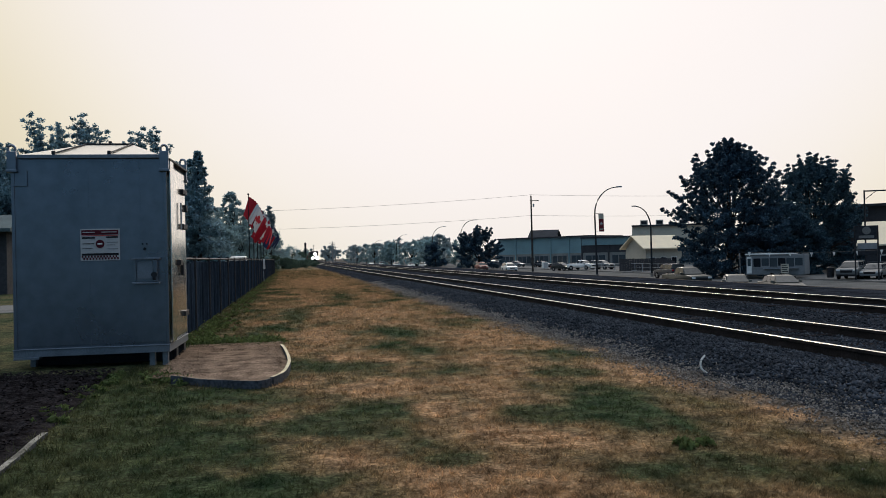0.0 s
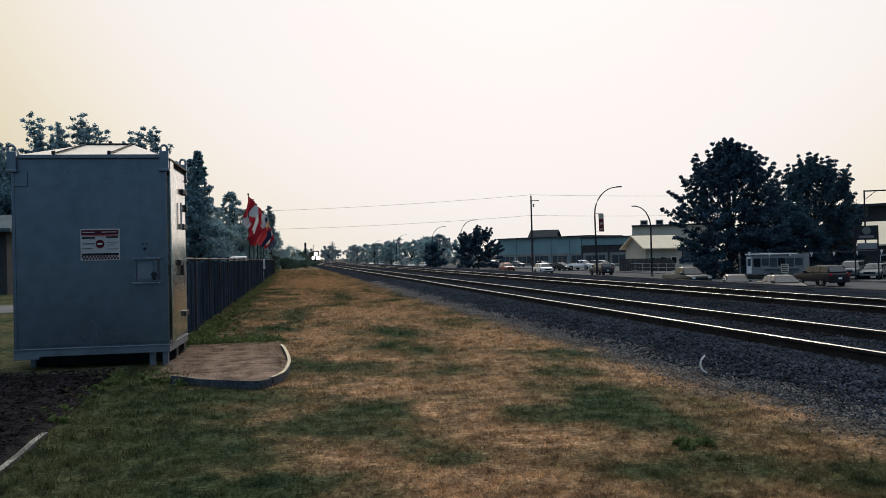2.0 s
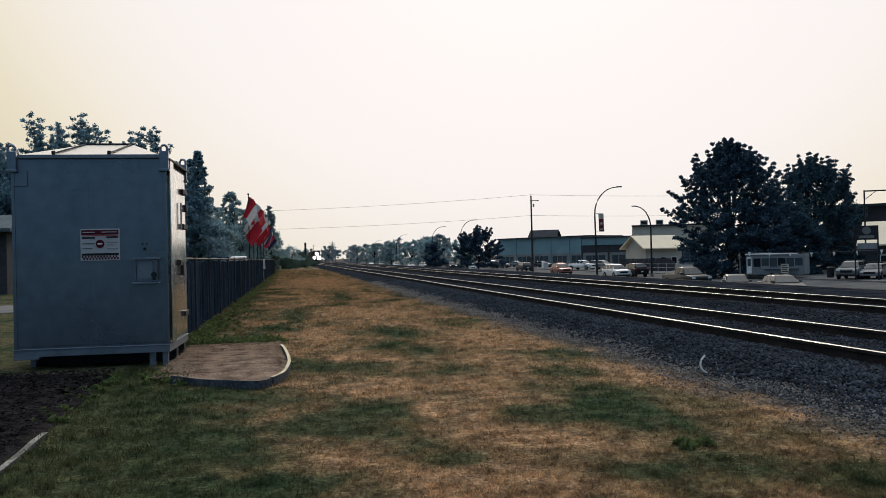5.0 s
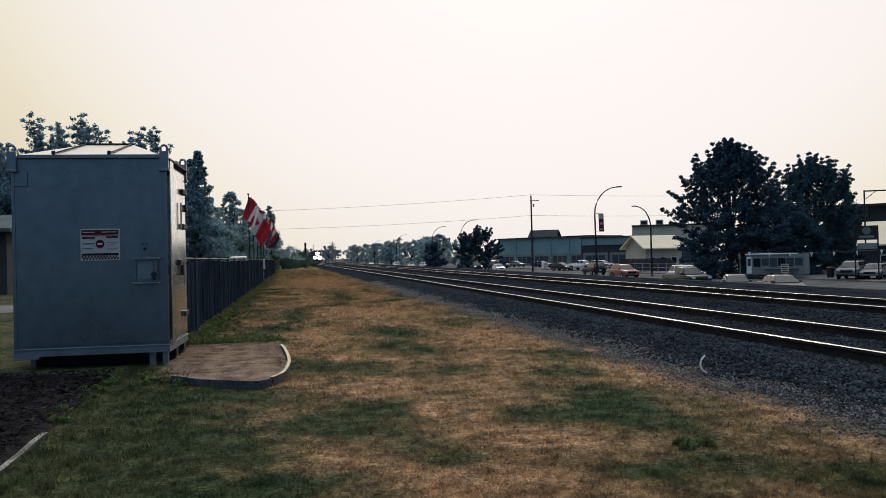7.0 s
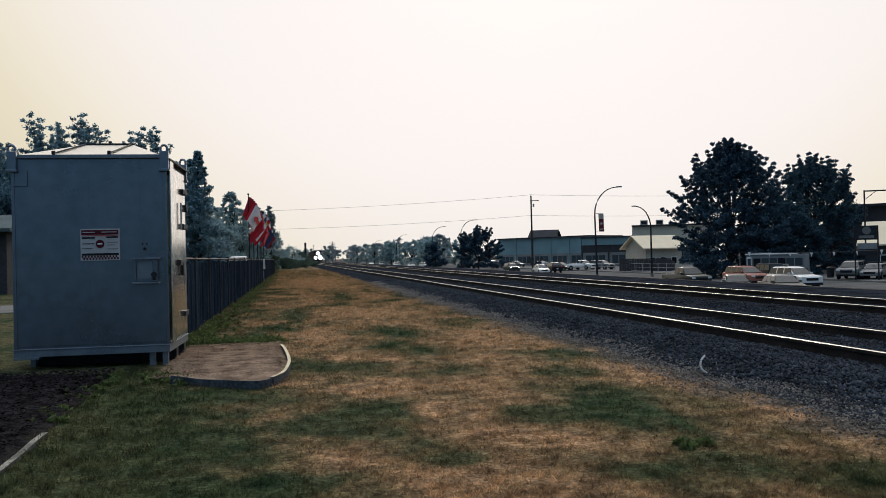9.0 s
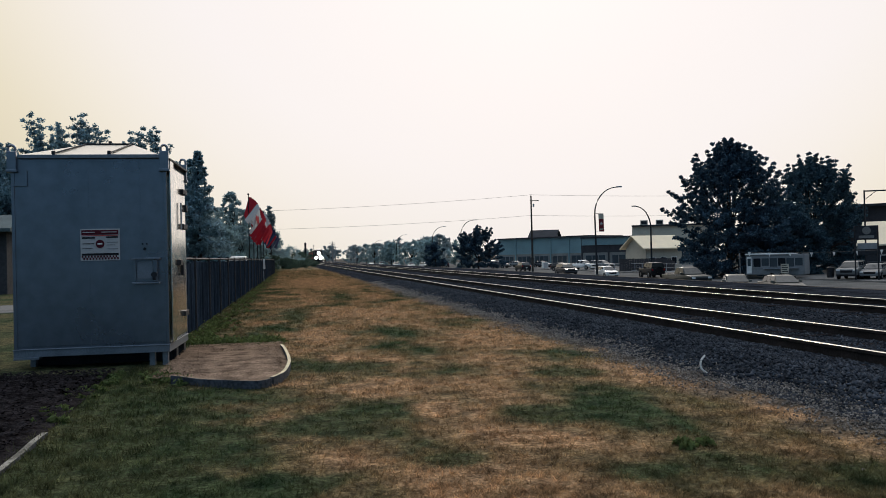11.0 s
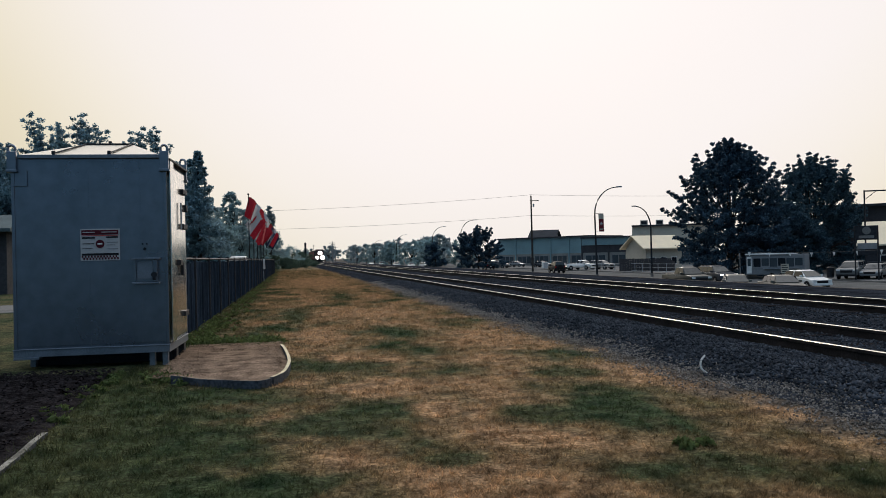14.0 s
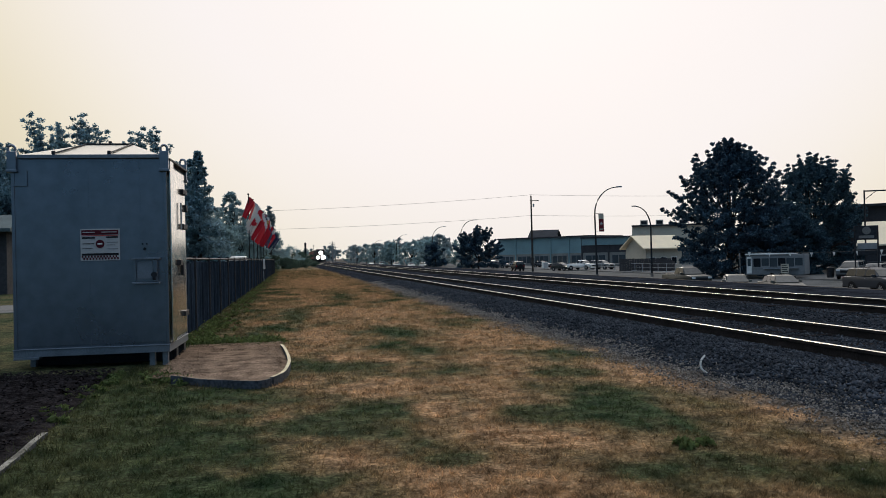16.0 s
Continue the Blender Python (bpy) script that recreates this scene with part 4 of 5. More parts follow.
# ---- overhead line ----
def utility_pole(at, h, arm_dir=1, label="dark wooden utility pole with a short crossarm"):
    t = thing("utility_pole", pose(*at), label, "utility pole")
    part("pole", rod([(0, 0, -0.3), (0, 0, h)], [0.2, 0.14], 8), M_BARK, t)
    part("crossarm", boxes((-0.2, 1.5 * arm_dir, -0.06, 0.06, h - 1.0, h - 0.86)) if arm_dir > 0 else boxes((1.5 * arm_dir, 0.2, -0.06, 0.06, h - 0.2, h - 0.06)), M_BARK, t)
    part("transformer", rod([(0.45, 0, h - 2.1), (0.45, 0, h - 1.5)], 0.16, 8), M_STEEL, t)
    part("insulator", rod([(0, 0, h), (0, 0, h + 0.25)], 0.05, 6), M_STEEL, t)
    return t


utility_pole((43.9, 144.4, ROAD_Z), 14.0)
utility_pole((-14.0, 166, 0), 11.2)
utility_pole((98.0, 134, LOT_Z), 13.6)


def wire(p0, p1, sag):
    p0, p1 = Vector(p0), Vector(p1)
    pts = [p0.lerp(p1, k / 16) - Vector((0, 0, sag * 4 * (k / 16) * (1 - k / 16))) for k in range(17)]
    tagged(finish("overhead_wire", rod(pts, 0.022, 5), M_WIRE), "thin sagging overhead wire between poles", "wire", group="overhead wires")


for zz, zl, zr in ((12.2, 11.0, 11.4), (8.4, 7.4, 8.0)):
    wire((43.9, 144.4, zz), (-14, 166, zl), 0.5)
    wire((43.9, 144.4, zz), (98, 134, zr), 0.45)


# ---- street lamps ----
def street_lamp(at, h, reach, label):
    t = thing("street_lamp", pose(*at), label, "street lamp", group="street lamps")
    r = abs(reach)
    s = 1 if reach > 0 else -1
    pts = [(0, 0, -0.1), (0, 0, h * 0.35), (0, 0, h * 0.69)]
    pts += [(s * r * (1 - math.cos(k * math.pi / 16)) * 0.9, 0, h * 0.69 + (h * 0.30) * math.sin(k * math.pi / 16)) for k in range(1, 9)]
    part("pole", rod(pts, [0.15, 0.12, 0.10] + [0.09 - 0.005 * k for k in range(8)], 8), M_DARKSTEEL, t)
    part("base", rod([(0, 0, -0.1), (0, 0, 0.5)], 0.2, 8), M_CONCRETE, t)
    part("lamp_head", boxes((s * r * 0.88, s * r * 1.08, -0.13, 0.13, h * 0.985, h * 1.0), bevel=0.015), M_STEEL, t)
    return t


lamp = street_lamp((38.7, 99.1, ROAD_Z, 0, -1.0, 0), 11.7, 3.5, "tall dark street lamp with a long curved arm and banner")
part("banner_arm", boxes((0.0, 1.2, -0.02, 0.02, 8.23, 8.28), (0.0, 1.2, -0.02, 0.02, 5.88, 5.92)), M_DARKSTEEL, lamp)
ban = part("banner", boxes((0.5, 1.18, -0.012, 0.012, 5.95, 8.2), bevel=0.003), M_MAROON, lamp, "red banner with a pale leaf shape")
part("banner_top", boxes((0.5, 1.18, -0.016, 0.016, 7.55, 8.2)), M_CREAM, ban)


def leaf_shape(parent, m, size, mat, name="leaf_emblem"):
    """An eleven-pointed leaf as a thin plate in the x, z plane."""
    half = [(0, 1), (0.18, 0.62), (0.36, 0.7), (0.28, 0.2), (0.5, 0.42), (0.58, 0.28), (0.9, 0.34), (0.8, 0.06), (0.98, -0.08), (0.5, -0.42), (0.55, -0.58), (0.06, -0.5), (0.06, -0.95)]
    out = half + [(-x, z) for x, z in reversed(half) if x]
    bm = bmesh.new()
    for y in (-0.012, 0.012):
        bm.faces.new([bm.verts.new(m @ Vector((x * size, y, z * size))) for x, z in out])
    return part(name, bm, mat, parent)


leaf_shape(ban, pose(0.84, -0.012, 6.95), 0.24, M_SIGN)
part("text_bar", boxes((0.6, 1.08, -0.018, 0.018, 6.15, 6.3)), M_CREAM, ban)
street_lamp((45.3, 97.2, ROAD_Z), 9.1, -2.3, "slim dark street lamp with a curved arm over the road")
for y, hh in ((183, 11.5), (221, 11.5), (297, 11.5), (380, 11.5)):
    street_lamp((38.7, y, ROAD_Z), hh, 3.5, "far grey street lamp with a long curved arm")


# ---- shops and houses across the road ----
def shop(name, m, w, d, h, wall, label, bays, roof=None, fascia=None, glass_h=2.6):
    t = thing(name, m, label, "building")
    part("wall", boxes((0, w, 0, d, 0, h)), wall, t)
    part("roof", boxes((-0.25, w + 0.25, -0.6, d + 0.25, h, h + 0.35), bevel=0.04), roof or M_ROOF_DARK, t, "dark flat roof edge")
    if fascia:
        part("fascia", boxes((-0.05, w + 0.05, -0.25, -0.002, h - 1.6, h - 0.02)), fascia, t)
    part("storefront", boxes((0.05, w - 0.05, -0.05, -0.002, 0.02, glass_h + 0.5)), M_STOREFRONT, t)
    step = w / bays
    for i in range(bays):
        x0, x1 = i * step + step * 0.12, (i + 1) * step - step * 0.12
        wd = part("window", boxes((x0, x1, -0.09, -0.002, 0.5, glass_h), bevel=0.02), M_STOREFRONT if i % 2 else M_GREYWALL, t)
        n = 3
        for k in range(n):
            a_, b_ = x0 + (x1 - x0) * k / n + 0.08, x0 + (x1 - x0) * (k + 1) / n - 0.08
            part("pane", boxes((a_, b_, -0.11, -0.085, 0.6, glass_h - 0.12)), M_SHADE, wd)
        if i % 3 == 1:
            part("door", boxes((x1 - 0.1, x1 + 1.0, -0.10, -0.002, 0, 2.2), bevel=0.02), M_DARKWALL, t)
        part("pilaster", boxes((i * step - 0.2, i * step + 0.2, -0.18, -0.002, 0, h - 0.05)), wall, t)
    return t


shop("shop_building", pose(58.4, 224, LOT_Z, 0, 0, -55), 30, 16, 7.3, M_TEAL, "long teal flat-roofed commercial building", 5)
shop("shop_building", pose(66, 178, LOT_Z, 0, 0, -30), 24, 14, 6.4, M_DARKWALL, "dark low shop building with a flat roof", 4, fascia=M_TEAL)
shop("shop_building", pose(75, 170, LOT_Z, 0, 0, -25), 18, 14, 8.6, M_CREAM, "pale two-storey building with rooftop units", 4, glass_h=3.0)
for x, y in ((77, 168.5), (80, 167), (85, 166)):
    u = thing("rooftop_unit", pose(x, y + 2, LOT_Z + 8.95, 0, 0, -25), "boxy pale rooftop ventilation unit", "ventilation unit", group="rooftop units")
    part("casing", boxes((0, 1.6, 0, 1.4, 0, 1.1), bevel=0.05), M_CREAM, u)
    part("grille", boxes((0.2, 1.4, -0.03, 0.0, 0.2, 0.9)), M_DARKSTEEL, u)


def cottage(m, w, d, h, rise, label, wall, roof):
    """House whose gable roof slopes toward the road."""
    t = thing("cottage", m, label, "house")
    part("wall", boxes((0, w, 0, d, 0, h)), wall, t)
    out = [(-0.7, h - 0.15), (-0.7, h), (d / 2, h + rise), (d + 0.7, h), (d + 0.7, h - 0.15), (d / 2, h + rise - 0.18)]
    part("roof", prism(bmesh.new(), out, -0.8, w + 0.8), roof, t, "pale sunlit metal roof")
    for x in (0, w):
        bm = bmesh.new()
        for xx in (x - 0.05, x + 0.05):
            bm.faces.new([bm.verts.new(p) for p in ((xx, 0, h), (xx, d, h), (xx, d / 2, h + rise - 0.2))])
        part("gable", bm, wall, t)
    for i in range(3):
        x0 = w * (0.1 + 0.3 * i)
        wd = part("window", boxes((x0, x0 + w * 0.16, -0.06, -0.002, 1.0, 2.2), bevel=0.01), M_WHITE, t)
        part("pane", boxes((x0 + 0.08, x0 + w * 0.16 - 0.08, -0.075, -0.055, 1.08, 2.12)), M_GLASS, wd)
    part("porch", boxes((-0.3, w * 0.7, -1.2, -0.02, 0, 1.5), bevel=0.03), M_DARKWALL, t)
    return t


cottage(pose(55.4, 120.9, LOT_Z, 0, 0, 5), 6.4, 6.5, 3.6, 2.1, "low cottage with a broad pale metal roof", M_CREAM, M_ROOF_PALE)
cottage(pose(70, 232, LOT_Z, 0, 0, -30), 7, 8, 7.6, 2.6, "grey house roof rising behind the teal building", M_GREYWALL, M_ROOF_DARK)
cottage(pose(59.5, 76, LOT_Z, 0, 0, -45), 13, 9, 3.3, 2.5, "cream building with a bright pale roof", M_DARKWALL, M_ROOF_PALE)
shop("shop_building", pose(72, 100, LOT_Z, 0, 0, -40), 26, 12, 8.4, M_DARKWALL, "dark flat-roofed building behind the trees", 5)


def food_trailer():
    t = thing("food_trailer", pose(48.3, 80.4, ROAD_Z, 0, 0, -47), "white food trailer with a long window band and awning rail", "trailer")
    L_ = 5.95
    part("body", boxes((0, L_, 0, 2.3, 0.45, 2.62), bevel=0.10), M_GREYWALL, t, "pale grey body")
    part("roof", boxes((-0.05, L_ - 1.2, -0.14, 2.38, 2.60, 2.74), bevel=0.04), M_WHITE, t, "white roof edge")
    part("skirt", boxes((0.0, L_, -0.02, 0.0, 0.5, 1.15), bevel=0.006), M_GREYWALL, t, "grey lower panel")
    band = part("window_band", boxes((0.75, L_ - 0.35, -0.035, 0.0, 1.2, 2.3), bevel=0.01), M_GREYWALL, t)
    for k in range(6):
        x0 = 0.82 + k * 0.84
        part("pane", boxes((x0, x0 + 0.74, -0.05, -0.03, 1.32 + 0.1 * (k % 2), 2.22)), M_SHADE if k % 3 else M_GLASS, band)
    part("shelf", boxes((1.9, 5.4, -0.4, -0.01, 1.12, 1.18), bevel=0.01), M_STEEL, t)
    part("door", boxes((0.12, 0.62, -0.03, 0.0, 0.6, 2.4), bevel=0.02), M_WHITE, t)
    part("door_window", boxes((0.2, 0.54, -0.05, -0.025, 1.4, 2.2)), M_SHADE, t)
    for x in (2.7, 3.7):
        part("wheel", rod([(x, -0.03, 0.33), (x, 0.22, 0.33)], 0.33, 14), M_TYRE, t)
    part("menu_board", boxes((3.7, 4.5, -0.46, -0.42, 0.62, 1.62), bevel=0.01), M_CREAM, t)
    for k in range(4):
        part("text_bar", boxes((3.78, 4.40 - 0.1 * (k % 2), -0.47, -0.458, 0.78 + 0.2 * k, 0.86 + 0.2 * k)), M_BLACK, t)
    return t


food_trailer()


def bunting(p0, p1, n):
    t = thing("bunting", pose(*p0), "string of small white pennants", "bunting")
    d = Vector(p1) - Vector(p0)
    part("cord", rod([d * (k / 10) - Vector((0, 0, 0.8 * (k / 10) * (1 - k / 10))) for k in range(11)], 0.012, 4), M_WIRE, t)
    for i in range(n):
        k = (i + 0.5) / n
        c = d * k - Vector((0, 0, 0.8 * k * (1 - k)))
        bm = bmesh.new()
        for y in (-0.005, 0.005):
            bm.faces.new([bm.verts.new(c + Vector(q)) for q in ((-0.17, y, 0), (0.17, y, 0), (0, y, -0.42))])
        part("pennant", bm, M_WHITE, t)


bunting((46.8, 79, 1.0), (54.6, 66, 1.0), 7)
for p in ((46.8, 79), (54.6, 66)):
    st = thing("bunting_post", pose(*p, ROAD_Z), "thin grey post holding up bunting", "post")
    part("shaft", rod([(0, 0, -0.1), (0, 0, 2.85)], 0.04, 6), M_STEEL, st)


def shop_sign():
    t = thing("shop_sign", pose(51.0, 66.7, LOT_Z, 0, 0, -30), "dark signboard on posts with a pale emblem", "sign")
    part("board", boxes((0.1, 1.9, -0.12, 0.12, 3.7, 5.0), bevel=0.03), M_DARKSTEEL, t)
    bm = bmesh.new()
    bmesh.ops.create_cone(bm, cap_ends=True, segments=20, radius1=0.36, radius2=0.36, depth=0.03, matrix=pose(1.05, -0.13, 4.55, 90))
    part("emblem", bm, M_CONCRETE, t)
    part("text_bar", boxes((0.4, 1.65, -0.14, -0.12, 3.85, 4.1)), M_CONCRETE, t)
    part("lower_board", boxes((0.3, 1.9, -0.1, 0.1, 2.85, 3.4), bevel=0.02), M_GREYWALL, t)
    part("lower_board", boxes((0.3, 1.9, -0.1, 0.1, 2.3, 2.7), bevel=0.02), M_DARKSTEEL, t)
    for x in (0.1, 2.0):
        part("post", rod([(x, 0.15, -0.2), (x, 0.15, 5.0)], 0.07, 6), M_DARKSTEEL, t)


shop_sign()
gp = thing("gantry_pole", pose(55.5, 70.9, LOT_Z, 0, 0, -30), "steel pole with a short side arm", "pole")
part("pole", rod([(0, 0, -0.2), (0, 0, 8.6)], 0.075, 8), M_DARKSTEEL, gp)
part("arm", boxes((0, 1.9, -0.05, 0.05, 8.45, 8.58)), M_DARKSTEEL, gp)
part("brace", rod([(0.05, 0, 7.7), (1.0, 0, 8.45)], 0.035, 6), M_DARKSTEEL, gp)


def railing(p0, p1, label):
    p0, p1 = Vector(p0), Vector(p1)
    d = p1 - p0
    t = thing("yard_fence", Matrix.Translation(p0), label, "fence")
    n = int(d.length / 2.5)
    for i in range(n + 1):
        q = d * (i / n)
        part("post", rod([q, q + Vector((0, 0, 1.3))], 0.04, 6), M_STEEL, t)
    for z in (0.15, 0.7, 1.25):
        part("rail", rod([Vector((0, 0, z)), d + Vector((0, 0, z))], 0.025, 5), M_STEEL, t)
    return t


railing((51.9, 150, LOT_Z), (54, 92, LOT_Z), "low grey wire yard fence along the forecourt")


def board_fence(p0, p1, h, label):
    """Upright boards on rails between posts."""
    d = Vector(p1) - Vector(p0)
    t = thing("board_fence", pose(*p0, 0, 0, math.degrees(math.atan2(d.y, d.x))), label, "fence")
    L_, n = d.length, int(d.length / 0.3)
    rnd_ = random.Random(6)
    first = part("board", boxes((0.01, 0.28, -0.015, 0.015, 0.05, h)), M_DARKWALL, t)
    for k in range(1, n):
        b_ = new("board", first.data)
        b_.parent = t
        b_.location = (k * 0.3, rnd_.uniform(-0.006, 0.006), rnd_.uniform(-0.03, 0.03))
    for z in (0.4, h - 0.35):
        part("rail", boxes((0, L_, 0.02, 0.07, z - 0.05, z + 0.05)), M_BARK, t)
    for k in range(int(L_ / 2.4) + 1):
        part("post", boxes((k * 2.4 - 0.06, k * 2.4 + 0.06, 0.02, 0.14, -0.1, h + 0.08), bevel=0.01), M_BARK, t)
    return t


board_fence((51.7, 122.7, LOT_Z), (57.2, 115.3, LOT_Z), 2.0, "dark brown board fence before the cottage")
uc = thing("utility_cabinet", pose(53.5, 167.0, LOT_Z, 0, 0, 10), "small white utility cabinet on the forecourt", "cabinet")
part("casing", boxes((-0.6, 0.6, -0.4, 0.4, 0.05, 1.35), bevel=0.04), M_WHITE, uc)
part("door", boxes((-0.5, 0.5, -0.42, -0.395, 0.15, 1.25), bevel=0.01), M_SIGN, uc)
part("plinth", boxes((-0.65, 0.65, -0.45, 0.45, -0.05, 0.06)), M_CONCRETE, uc)


# faint poles far down the line, haze put into their grey colour
M_FAINT = material("haze_tinted_timber", (0.30, 0.29, 0.28), 0.9, var=0.1)
for x, y, h in ((17.0, 330, 9.0), (22.0, 420, 10.0), (26.0, 470, 9.0), (30.0, 380, 8.5), (15.0, 520, 11.0)):
    fp = thing("line_pole", pose(x, y, -0.6), "far pole with smoke haze painted into its grey colour", "pole", group="far poles")
    part("shaft", rod([(0, 0, -0.2), (0, 0, h)], [0.2, 0.13], 6), M_FAINT, fp)
    part("crossarm", boxes((-1.1, 1.1, -0.08, 0.08, h - 0.9, h - 0.7)), M_FAINT, fp)


# ---- railway signal ----
sm = thing("railway_signal", pose(3.5, 182.5, 0), "railway signal mast with two dark lamp heads", "railway signal")
part("mast", rod([(0, 0, -0.2), (0, 0, 5.0)], 0.09, 8), M_DARKSTEEL, sm)
for z in (4.5, 3.2):
    hd = part("signal_head", boxes((-0.22, 0.22, -0.15, 0.15, z - 0.48, z + 0.48), bevel=0.07), M_BLACK, sm)
    for k in (-0.3, 0.0, 0.3):
        part("lens", rod([(0, -0.24, z + k), (0, -0.14, z + k)], 0.1, 10), M_GLASS, hd)


# ---- locomotive and wagons ----
def locomotive():
    t = thing("locomotive", pose(11.21, 368, RAIL_TOP), "approaching diesel locomotive with three blazing headlights", "locomotive")
    red = material("dark_loco_paint", (0.022, 0.014, 0.015), 0.5, var=0.15, scale=1)
    part("frame", boxes((-1.5, 1.5, 0.6, 21, 0.95, 1.45), bevel=0.05), M_DARKSTEEL, t)
    bm = bmesh.new()
    prism(bm, [(0.9, 1.45), (0.9, 2.9), (1.5, 3.25), (2.3, 3.3), (2.3, 1.45)], -1.0, 1.0)
    part("nose", bm, red, t, "dark short hood")
    bm = bmesh.new()
    prism(bm, [(2.2, 1.45), (2.2, 3.5), (2.5, 4.45), (3.4, 4.75), (5.2, 4.75), (5.2, 1.45)], -1.5, 1.5)
    cab = part("cab", bm, red, t, "dark cab")
    for x0, x1 in ((-1.3, -0.2), (0.2, 1.3)):
        part("windscreen", boxes((x0, x1, 2.26, 2.34, 3.5, 4.1)), M_GLASS, cab)
    part("hood", boxes((-0.95, 0.95, 5.2, 20, 1.45, 4.5), bevel=0.12), red, t)
    part("pilot", boxes((-1.45, 1.45, 0.55, 0.75, 0.2, 1.4), bevel=0.04), M_BLACK, t)
    part("coupler", boxes((-0.15, 0.15, 0.0, 0.6, 0.75, 1.0), bevel=0.04), M_BLACK, t)
    # lamp discs are oversized and placed so their glare is part of the shape
    for x in (-1.05, 1.05):
        part("ditch_light", rod([(x * 0.88, 0.52, 1.66), (x * 0.88, 0.75, 1.66)], 0.62 if x < 0 else 0.78, 18), M_LAMP, t, "glowing ditch light, enlarged to include its glare")
    part("headlight", rod([(0.1, 0.55, 3.35), (0.1, 0.95, 3.35)], 0.74, 18), M_LAMP, t, "glowing headlight, enlarged to include its glare")
    for y in (2.5, 4.3, 6.1, 14.9, 16.7, 18.5):
        for x in (-0.75, 0.75):
            part("wheel", rod([(x - 0.07, y, 0.52), (x + 0.07, y, 0.52)], 0.52, 16), M_DARKSTEEL, t)
    part("truck_frame", boxes((-1.2, 1.2, 1.8, 6.8, 0.4, 0.9), (-1.2, 1.2, 14.2, 19.2, 0.4, 0.9), bevel=0.05), M_BLACK, t)
    part("fuel_tank", boxes((-1.3, 1.3, 7.6, 13.2, 0.35, 1.0), bevel=0.1), M_BLACK, t)
    return t


def boxcar():
    t = thing("freight_wagon", pose(11.21, 391, RAIL_TOP), "dark covered freight wagon behind the locomotive", "wagon", group="train wagons")
    part("body", boxes((-1.5, 1.5, 0.4, 16.6, 1.1, 4.4), bevel=0.06), M_DARKWALL, t)
    part("roof", boxes((-1.55, 1.55, 0.35, 16.65, 4.4, 4.55), bevel=0.04), M_DARKSTEEL, t)
    part("door", boxes((-1.56, -1.5, 7, 10, 1.2, 4.2), bevel=0.01), M_RED, t)
    for y in (1.6, 3.4, 13.6, 15.4):
        for x in (-0.75, 0.75):
            part("wheel", rod([(x - 0.07, y, 0.46), (x + 0.07, y, 0.46)], 0.46, 14), M_DARKSTEEL, t)
    part("truck_frame", boxes((-1.1, 1.1, 1.0, 4.0, 0.4, 1.1), (-1.1, 1.1, 13.0, 16.0, 0.4, 1.1), bevel=0.04), M_BLACK, t)
    return t


LOCO = locomotive()
WAGONS = [boxcar()]
for k in range(1, 5):
    WAGONS.append(copy_thing(WAGONS[0], pose(11.21, 391 + 17.4 * k, RAIL_TOP)))
TRAIN_ROWS = [(0, 368.0), (3.5, 352.2), (7, 337.6), (9, 330.0), (12.5, 315.2), (16, 300.8)]


# ---- vehicles ----
def paint(name, c, metal=0.2):
    return material(name, c, 0.42, metal=metal, var=0.05, scale=2, bump=0, coat=0.04, spec=0.2)


P_WHITE, P_BEIGE, P_DARK, P_RED, P_BLACK, P_SILVER, P_GREEN = (paint("white_car_paint", (0.80, 0.79, 0.76)), paint("beige_car_paint", (0.135, 0.128, 0.105)), paint("charcoal_car_paint", (0.05, 0.055, 0.065)),
    paint("dull_red_car_paint", (0.33, 0.13, 0.10)), paint("black_car_paint", (0.018, 0.019, 0.022)), paint("silver_car_paint", (0.17, 0.18, 0.185), 0.5), paint("grey_green_car_paint", (0.04, 0.046, 0.043)))
M_HEAD = material("car_headlamp_glass", (0.75, 0.75, 0.72), 0.15, var=0.03, bump=0)
M_HEADLIT = material("lit_car_headlamp", (1, 1, 1), 0.2, var=0, bump=0, emit=((1.0, 0.95, 0.85), 1.6))
M_TAIL = material("red_tail_lamp", (0.40, 0.02, 0.02), 0.25, var=0.05, bump=0)
